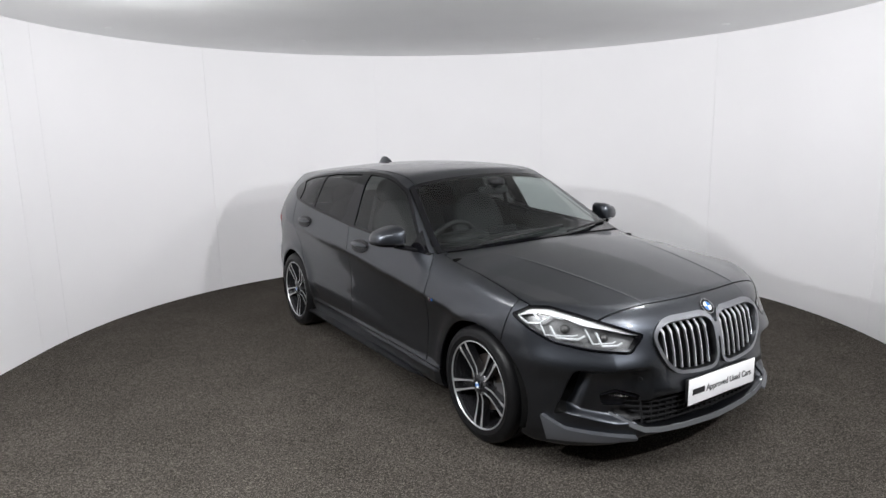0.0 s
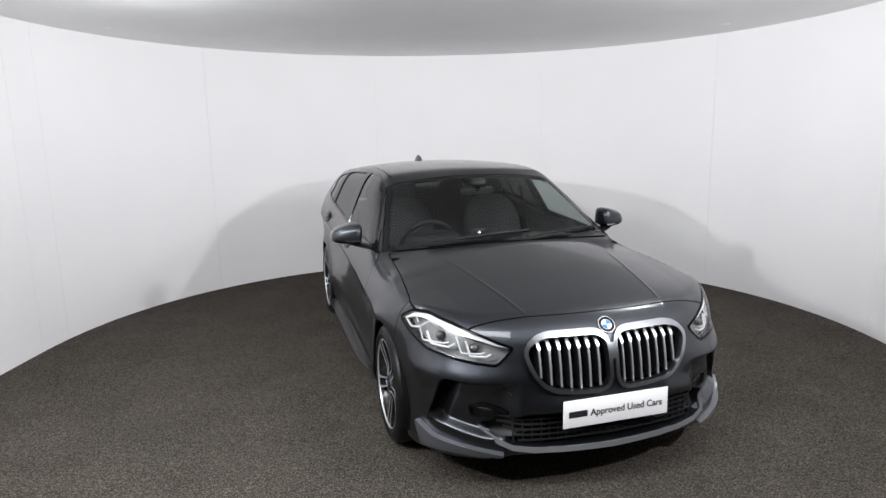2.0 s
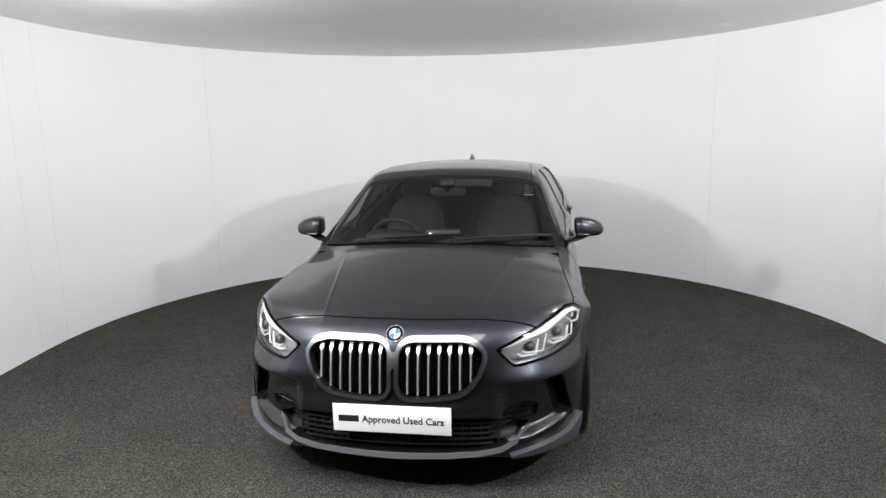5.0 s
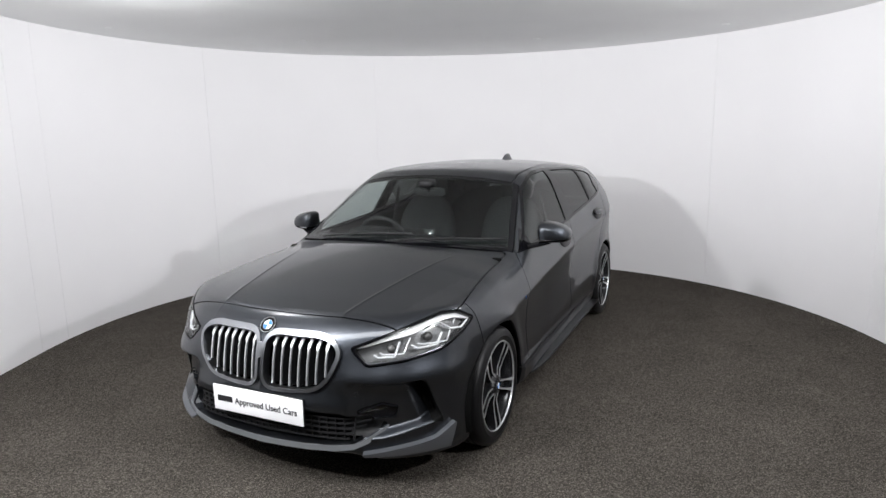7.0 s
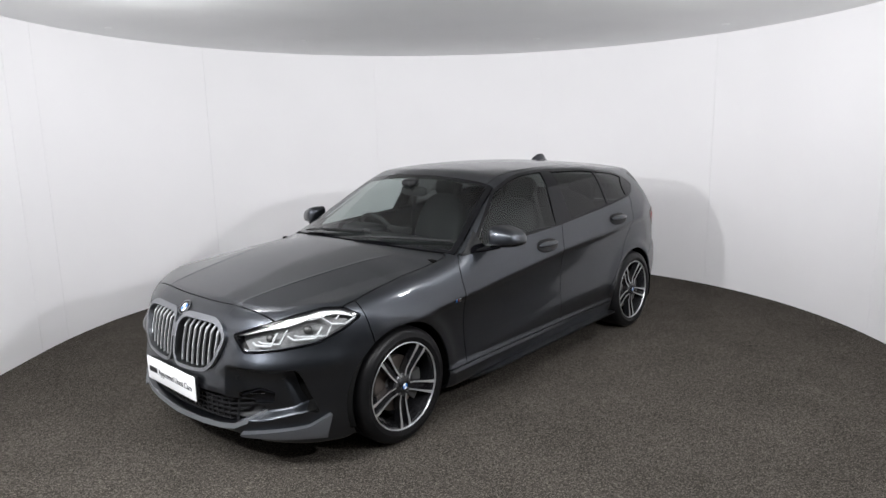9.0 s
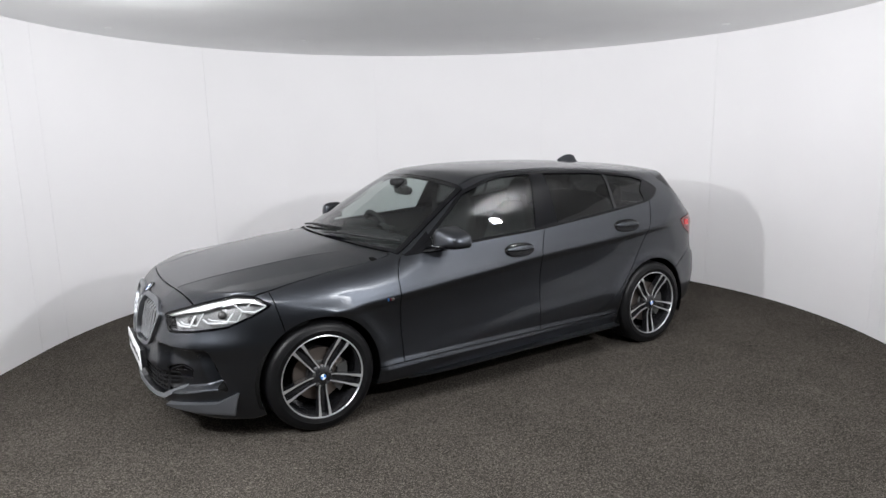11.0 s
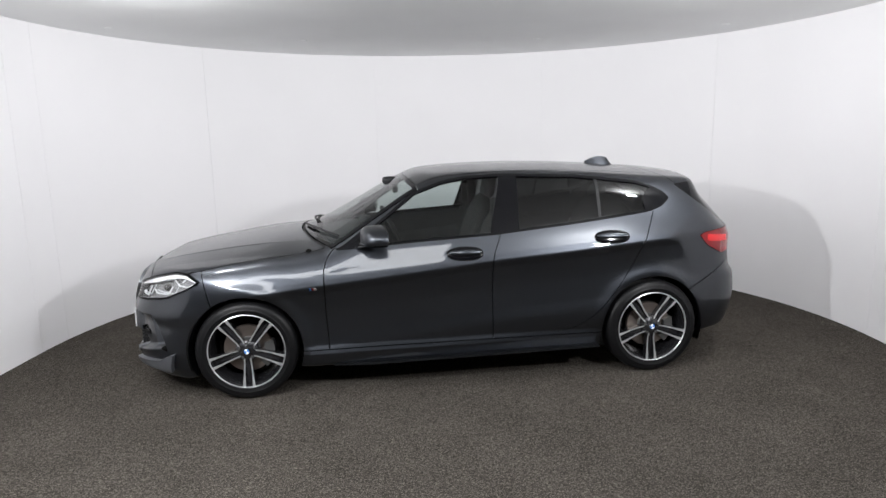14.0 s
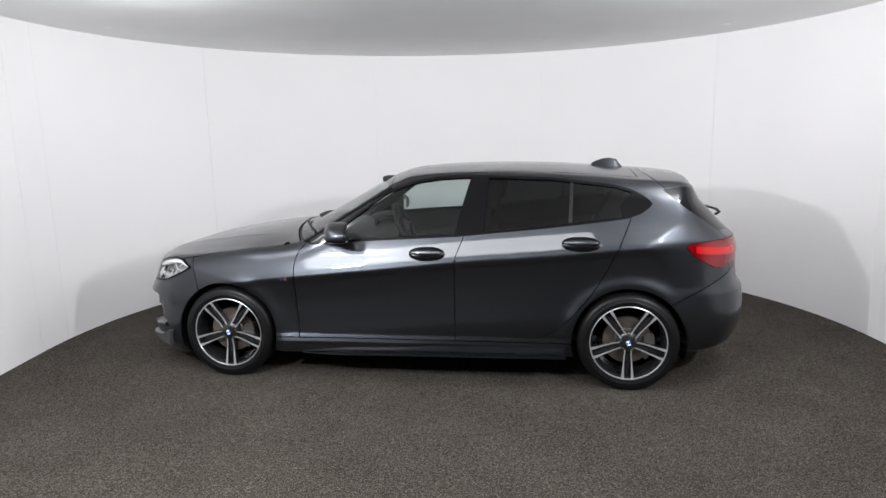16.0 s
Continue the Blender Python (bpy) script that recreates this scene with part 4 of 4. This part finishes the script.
def build_wheel():
    """A wheel whose outer side lies at y = 0, its hub at the origin."""
    rim = part("wheel", lathe([(0.237, -0.006), (0.240, -0.010), (0.236, -0.020), (0.226, -0.024), (0.219, -0.05), (0.212, -0.10), (0.205, -0.19), (0.222, -0.205), (0.238, -0.21)], 72), RIMBLACK, CAR, "alloy wheel with five bright double spokes")
    lip = [(0.2325, -0.012), (0.2335, -0.0065), (0.236, -0.004), (0.2395, -0.0055), (0.2405, -0.012)]
    part("rim_edge", lathe(lip, 72), MACHINED, rim, "bright machined rim edge")
    prof = [(0.236, -0.016), (0.241, -0.005), (0.250, -0.001), (0.262, 0.0), (0.264, 0.0012), (0.267, 0.0012), (0.269, 0.0), (0.283, -0.002), (0.297, -0.007), (0.307, -0.015), (0.3135, -0.026), (0.3165, -0.040)]
    for y in (-0.062, -0.098, -0.134, -0.170):
        prof += [(0.318, y + 0.012), (0.318, y + 0.005), (0.311, y + 0.003), (0.311, y - 0.003), (0.318, y - 0.005)]
    prof += [(0.3165, -0.190), (0.309, -0.207), (0.29, -0.222), (0.26, -0.225), (0.238, -0.212)]
    part("tyre", lathe(prof, 96), RUBBER, rim, "black low-profile tyre", 30)
    for k in range(5):
        a = radians(270 + 72 * k)
        for side in (-1, 1):
            sp = part("spoke", spoke_bm(a, side, -0.0125, 0.045), RIMBLACK, rim, "dark spoke with a bright machined face")
            part("face", spoke_bm(a, side, -0.0105, 0.0019, 0.05, 0.2325, 0.0085, 0.0185), MACHINED, sp, "bright machined face")
        web = box((0.17, 0.012, 0.034), pose(0.135, -0.046, 0), 0.003)
        web.transform(Matrix.Rotation(-a, 4, "Y"))
        part("web", web, RIMBLACK, rim, "dark web between two spokes")
    hub = [(0.0, -0.016), (0.030, -0.016), (0.040, -0.020), (0.060, -0.026), (0.066, -0.032), (0.066, -0.075), (0.0, -0.075)]
    part("hub", lathe(hub, 40), RIMBLACK, rim)
    for k in range(5):
        a = radians(270 + 36 + 72 * k)
        bm = lathe([(0, -0.018), (0.008, -0.018), (0.010, -0.022), (0.010, -0.03)], 6)
        bm.transform(Matrix.Translation((0.049 * math.cos(a), 0, 0.049 * math.sin(a))))
        part("wheel_bolt", bm, STEEL, rim)
    roundel("centre_cap", rim, (0, -0.0165, 0), (0, 1, 0), 0.029, 0.4)
    part("brake_disc", lathe([(0.06, -0.082), (0.150, -0.082), (0.152, -0.085), (0.152, -0.105), (0.150, -0.108), (0.06, -0.108)], 56), DISC, rim, "worn steel brake disc")
    part("disc_bell", lathe([(0.0, -0.07), (0.072, -0.07), (0.078, -0.076), (0.078, -0.085), (0.0, -0.086)], 40), STEEL, rim)
    arc = [radians(w + 195) for w in np.linspace(-32, 32, 13)]
    rows = [((0.165 * math.cos(w), -0.093, 0.165 * math.sin(w)), (math.cos(w), 0, math.sin(w)), (0, 1, 0)) for w in arc]
    part("brake_caliper", ribbon(rows, 0.07, 0.06), STEEL, rim, "grey brake caliper")
    bm = lathe([(0.03, -0.12), (0.19, -0.15), (0.19, -0.155), (0.03, -0.13)], 40, True)
    part("dust_shield", bm, LINER, rim)
    return rim


WHEEL = build_wheel()
WHEEL.matrix_basis = pose(AXLE, 0.893, HUB_Z)
for x, s in ((-AXLE, 1), (AXLE, -1), (-AXLE, -1)):
    copy_thing(WHEEL, pose(x, s * 0.893, HUB_Z, 0, 0, 0 if s > 0 else 180))


def build_arches():
    for x in (AXLE, -AXLE):
        for s in (1, -1):
            bm = bmesh.new()
            rings = []
            for k in range(33):
                a = radians(-25 + 230 * k / 32)
                ring = [(0.354, 0.875), (0.37, 0.85), (0.378, 0.62), (0.34, 0.58), (0.05, 0.575)]
                rings.append([bm.verts.new((x + r * math.cos(a), s * y, HUB_Z + max(r * math.sin(a), -0.12))) for r, y in ring])
            for p, q in zip(rings, rings[1:]):
                for k in range(4):
                    bm.faces.new((p[k], p[k + 1], q[k + 1], q[k]))
            part("wheel_arch_liner", bm, LINER, CAR, "black wheel arch liner")
    part("underbody", box((2.05, 1.5, 0.06), pose(0, 0, 0.235), 0.02), LINER, CAR, "dark underbody")
    part("underbody_front", box((0.70, 1.10, 0.06), pose(1.35, 0, 0.24), 0.02), LINER, CAR)
    part("underbody_rear", box((0.95, 1.10, 0.06), pose(-1.5, 0, 0.30), 0.02), LINER, CAR)


build_arches()


# ---- small outer parts ----
def superblob(bm, centre, half, power=2.6, cut=None, steps=(28, 18)):
    """A soft-cornered blob; cut(x, y, z) may reshape its unit form."""
    rows = []
    for i in range(steps[1] + 1):
        v = -math.pi / 2 + math.pi * i / steps[1]
        row = []
        for j in range(steps[0]):
            u = 2 * math.pi * j / steps[0]
            g = lambda c: math.copysign(abs(c) ** (2 / power), c)
            p = (g(math.cos(v)) * g(math.cos(u)), g(math.cos(v)) * g(math.sin(u)), g(math.sin(v)))
            if cut:
                p = cut(*p)
            row.append(bm.verts.new(tuple(centre[k] + half[k] * p[k] for k in range(3))))
        rows.append(row)
    for p, q in zip(rows, rows[1:]):
        for j in range(steps[0]):
            bm.faces.new((p[j], p[(j + 1) % steps[0]], q[(j + 1) % steps[0]], q[j]))
    bmesh.ops.remove_doubles(bm, verts=bm.verts, dist=1e-5)
    return bm


def build_mirrors():
    for s in (1, -1):
        # outer end tapers, the back is flat
        def shape(x, y, z):
            t = (y * s + 1) / 2
            k = 1.0 - 0.48 * t**1.6 if z > 0 else 0.62 - 0.12 * t
            return (max(x, -0.5) * (1 - 0.2 * t) - 0.4 * t, y - 0.10 * s * max(z, 0), z * k)

        whole = superblob(bmesh.new(), (0.515, s * 0.95, 1.005), (0.105, 0.095, 0.088), 3.3, shape)
        low = whole.copy()
        bmesh.ops.bisect_plane(whole, geom=whole.verts[:] + whole.edges[:] + whole.faces[:], plane_co=(0, 0, 0.980), plane_no=(0, 0, 1), clear_inner=True)
        bmesh.ops.bisect_plane(low, geom=low.verts[:] + low.edges[:] + low.faces[:], plane_co=(0, 0, 0.977), plane_no=(0, 0, 1), clear_outer=True)
        mirror = part("wing_mirror", whole, PAINT, CAR, "grey wing mirror on a gloss black foot", 60)
        part("lower_shell", low, GLOSS, mirror, "gloss black lower shell", 60)
        part("indicator", ribbon([((0.612 - 0.115 * t * t, s * (0.87 + 0.155 * t), 0.9785), (1, 0, 0), (0, 0, 1)) for t in np.linspace(0, 1, 7)], 0.005, 0.01), CHROME, mirror, "thin indicator strip")
        part("foot", tube([(0.60, s * 0.80, 0.935), (0.58, s * 0.845, 0.945), (0.555, s * 0.88, 0.953), (0.53, s * 0.915, 0.962)], 0.042, 12, 0.36), GLOSS, mirror, "black foot")
        bm = superblob(bmesh.new(), (0.452, s * 0.94, 1.0), (0.005, 0.078, 0.045), 3.2)
        part("mirror_glass", bm, MIRRORGLASS, mirror)
        tri = [(0.735, 0.93), (0.55, 0.945), (0.565, 1.045)]
        pts = [from_side(x, z, s) for x, z in tri]
        n = body_normals(np.array(pts))
        part("mirror_triangle", plate_mesh([p + k * 0.004 for p, k in zip(pts, n)], [p - k * 0.012 for p, k in zip(pts, n)]), GLOSS, mirror, "black corner plate")


build_mirrors()


def build_handles():
    for key, x, z in (("front", -0.062, 0.874), ("rear", -1.033, 0.946)):
        for s in (1, -1):
            p = from_side(x, z, s)
            n = body_normals(p[None])[0]
            m = Matrix.Translation(p) @ Vector(n).to_track_quat("Y", "Z").to_matrix().to_4x4()
            bm = superblob(bmesh.new(), (0, 0.002, 0), (0.118, 0.010, 0.047), 2.3)
            bm.transform(m)
            cup = part("door_handle", bm, GLOSS, DOORS[key, s], "oval handle recess with a grey pull")
            pull = superblob(bmesh.new(), (0, 0.017, 0.006), (0.106, 0.013, 0.019), 2.6, lambda a, b, c: (a, b * (1 - 0.5 * a * a), c * (1 - 0.25 * a * a)))
            pull.transform(m)
            part("pull", pull, PAINT, cup, "grey pull")


build_handles()


def build_trim():
    # roof fin aerial
    bm = bmesh.new()
    rings = []
    for t in np.linspace(0, 1, 12):
        x = -1.15 - 0.215 * t
        h = 0.062 * math.sin(math.pi * min(1, 0.12 + t * 0.62)) ** 1.3 * (1 - max(0, t - 0.82) / 0.18 * 0.75)
        w = 0.034 * math.sin(math.pi * min(0.85, 0.10 + 0.6 * t))
        z0 = cast([(x, 0, 1.7)], [(0, 0, -1.0)])[0][2] - 0.003
        rings.append([bm.verts.new((x, w * a, z0 + h * b)) for a, b in ((1, 0), (0.75, 0.3), (0.35, 0.72), (0.1, 1), (-0.1, 1), (-0.35, 0.72), (-0.75, 0.3), (-1, 0))])
    for p, q in zip(rings, rings[1:]):
        for k in range(7):
            bm.faces.new((p[k], p[k + 1], q[k + 1], q[k]))
    bm.faces.new(rings[0][::-1])
    bm.faces.new(rings[-1])
    part("roof_aerial", bm, PAINT, CAR, "grey shark-fin aerial", 60)
    # blades along the sills
    for s in (1, -1):
        rows = []
        for x in np.linspace(0.80, -0.95, 15):
            edge = min(1, (0.80 - x) / 0.25 + 0.25)
            rows.append(((x, s * (0.878 + 0.046 * edge), 0.197 + 0.022 * (0.8 - x) / 1.75), (0, s, 0), (0, 0, 1)))
        part("sill_blade", ribbon(rows, 0.012, 0.07), PAINT, CAR, "grey blade under the side skirt", 30)
        # small badge on the wing
        p = from_side(0.905, 0.70, s)
        n = Vector(body_normals(p[None])[0])
        m = Matrix.Translation(p + np.array(n) * 0.002) @ n.to_track_quat("Y", "Z").to_matrix().to_4x4()
        badge = None
        for k, (dx, mat) in enumerate(((-0.018, BLUE), (-0.010, BLACKINK), (-0.002, RED), (0.012, CHROME))):
            bm = box((0.006 if k < 3 else 0.020, 0.003, 0.017), pose(-s * dx * 1.0, 0, 0), 0.0008, 1)
            for v in bm.verts:
                v.co.x += -s * 0.25 * v.co.z * -1
            bm.transform(m)
            ob = part("wing_badge" if badge is None else "stripe", bm, mat, badge or CAR, "small striped badge" if badge is None else "")
            badge = badge or ob
    # wipers
    for (yp, ye, push) in ((-0.52, 0.10, 0.0), (0.10, 0.66, 0.0)):
        pts = []
        for t in np.linspace(0, 1, 9):
            y = yp + (ye - yp) * t
            x = 0.965 - 0.35 * y * y + 0.02 - 0.075 * t
            z = cast([(x, y, 1.6)], [(0, 0, -1.0)])[0][2]
            pts.append((x, y, z + 0.014 + 0.006 * math.sin(math.pi * t)))
        arm = part("wiper", tube(pts, 0.009, 8, 0.7), PLASTIC, CAR, "black wiper resting at the foot of the windscreen")
        pts2 = [(x - 0.022, y * 1.0 + 0.05, z - 0.002) for x, y, z in pts[2:]]
        part("blade", tube(pts2, 0.006, 6, 1.2), PLASTIC, arm)
    # bright joint along the top of the windscreen
    path = []
    for y in np.linspace(-0.55, 0.55, 17):
        x = 0.267 - 0.16 * y * y
        p = cast([(x, y, 1.7)], [(0, 0, -1.0)])[0]
        path.append((p + np.array((0.002, 0, 0.001)), (0.4, 0, 0.9), (0.9, 0, -0.4)))
    part("windscreen_joint", ribbon(path, 0.004, 0.006), GLOSS, CAR, "thin black joint")
    # rear wiper arm base and rear lower trim
    part("rear_wiper", tube([(-2.03, 0.02, 1.02), (-2.06, 0.0, 1.035), (-2.05, -0.05, 1.05), (-1.99, -0.25, 1.06)], 0.012, 8, 0.7), PLASTIC, CAR, "black rear wiper")


build_trim()


# ---- cabin ----
def build_seat(x, y, rear=False):
    w = 0.25 if not rear else 0.62
    seat = part("seat", superblob(bmesh.new(), (x, y, 0.50), (0.27, w, 0.10), 3.6), CLOTH, CAR, "dark cloth seat")
    bm = superblob(bmesh.new(), (0, 0, 0.31), (0.09, w * 0.98, 0.33), 3.2, lambda a, b, c: (a * (1 - 0.35 * max(c, 0)), b * (1 - 0.18 * max(c, 0) ** 2), c))
    bm.transform(Matrix.Translation((x - 0.27, y, 0.52)) @ Matrix.Rotation(radians(-16 if not rear else -18), 4, "Y"))
    part("backrest", bm, CLOTH, seat)
    for yy in ((0,) if not rear else (-0.35, 0.35)):
        bm = superblob(bmesh.new(), (0, 0, 0), (0.05, 0.135, 0.10), 3.0, lambda a, b, c: (a, b * (1 - 0.2 * max(c, 0)), c))
        bm.transform(Matrix.Translation((x - 0.485, y + yy, 1.20 if not rear else 1.10)) @ Matrix.Rotation(radians(-12), 4, "Y"))
        head = part("headrest", bm, CLOTH, seat)
        for d in (-0.05, 0.05):
            part("headrest_post", tube([(x - 0.47, y + yy + d, 1.02), (x - 0.485, y + yy + d, 1.16)], 0.006, 8), CHROME, head)
    return seat


def build_cabin():
    build_seat(0.02, -0.37)
    build_seat(0.02, 0.37)
    build_seat(-0.90, 0.0, True)
    bm = superblob(bmesh.new(), (0.66, 0, 0.84), (0.28, 0.72, 0.115), 3.4, lambda a, b, c: (a * (1 - 0.10 * b * b), b, c * (1 - 0.25 * max(a, 0))))
    dash = part("dashboard", bm, PLASTIC, CAR, "black dashboard")
    part("instrument_hood", superblob(bmesh.new(), (0.50, -0.37, 0.95), (0.11, 0.18, 0.045), 2.8), PLASTIC, dash)
    part("screen", box((0.02, 0.24, 0.09), pose(0.47, -0.02, 0.95, 0, -12, 0), 0.004), GLOSS, dash, "dark centre screen")
    part("centre_console", box((0.9, 0.22, 0.30), pose(0.02, 0, 0.50), 0.04), PLASTIC, CAR)
    turn = Matrix.Translation((0.34, -0.37, 0.88)) @ Matrix.Rotation(radians(25), 4, "Y")
    ring = [turn @ Vector((0, 0.185 * math.cos(a), 0.185 * math.sin(a))) for a in np.linspace(0, 2 * math.pi, 40, endpoint=False)]
    wheel = part("steering_wheel", tube(ring, 0.017, 10, 1.0, True), PLASTIC, CAR, "black steering wheel")
    bm = superblob(bmesh.new(), (0, 0, 0), (0.03, 0.075, 0.06), 2.6)
    bm.transform(turn)
    part("airbag_cover", bm, PLASTIC, wheel)
    for a in (0, 180, 270):
        w = radians(a)
        part("wheel_spoke", tube([turn @ Vector((0, 0.05 * math.cos(w), 0.05 * math.sin(w))), turn @ Vector((0, 0.18 * math.cos(w), 0.18 * math.sin(w)))], 0.016, 8, 0.6), PLASTIC, wheel)
    mir = part("cabin_mirror", superblob(bmesh.new(), (0.33, -0.0, 1.235), (0.018, 0.125, 0.033), 3.2), PLASTIC, CAR, "black cabin mirror")
    part("mirror_face", superblob(bmesh.new(), (0.312, 0.0, 1.235), (0.003, 0.115, 0.027), 3.2), MIRRORGLASS, mir)
    part("mirror_stem", tube([(0.34, 0, 1.24), (0.37, 0, 1.27), (0.36, 0, 1.30)], 0.014, 8), PLASTIC, mir)
    part("sensor_box", superblob(bmesh.new(), (0.36, 0.0, 1.295), (0.06, 0.055, 0.028), 3.0), PLASTIC, CAR, "black sensor box behind the windscreen")
    part("parcel_shelf", box((0.5, 1.1, 0.03), pose(-1.62, 0, 0.96), 0.01), CLOTH, CAR)
    part("bulkhead", box((0.04, 1.5, 0.70), pose(0.93, 0, 0.57), 0.01), LINER, CAR)
    part("cabin_floor", box((2.7, 1.5, 0.04), pose(-0.42, 0, 0.30), 0.01), CLOTH, CAR)
    part("boot_wall", box((0.04, 1.3, 0.66), pose(-1.90, 0, 0.62), 0.01), LINER, CAR)
    for s in (1, -1):
        part("seat_belt", ribbon([((-0.30, s * 0.60, 1.20), (0, s, 0), (1, 0, 0)), ((-0.32, s * 0.66, 0.95), (0, s, 0), (1, 0, 0)), ((-0.32, s * 0.70, 0.6), (0, s, 0), (1, 0, 0))], 0.045, 0.003), CLOTH, CAR, "dark seat belt")


build_cabin()


# ---- what moves ----
def motions():
    rows = []
    for t, a in TURN:
        r = Matrix.Rotation(radians(a), 4, "Z")
        rows.append((t, r @ Matrix.Translation((0.1275, 0.0212, 0))))
    walk(CAR, rows)


TURN = ((0.0, -55.9), (2.0, -72.4), (4.0, -89.3), (6.5, -110.3), (9.0, -131.1), (11.5, -151.5), (14.0, -171.6), (16.0, -187.7))
motions()
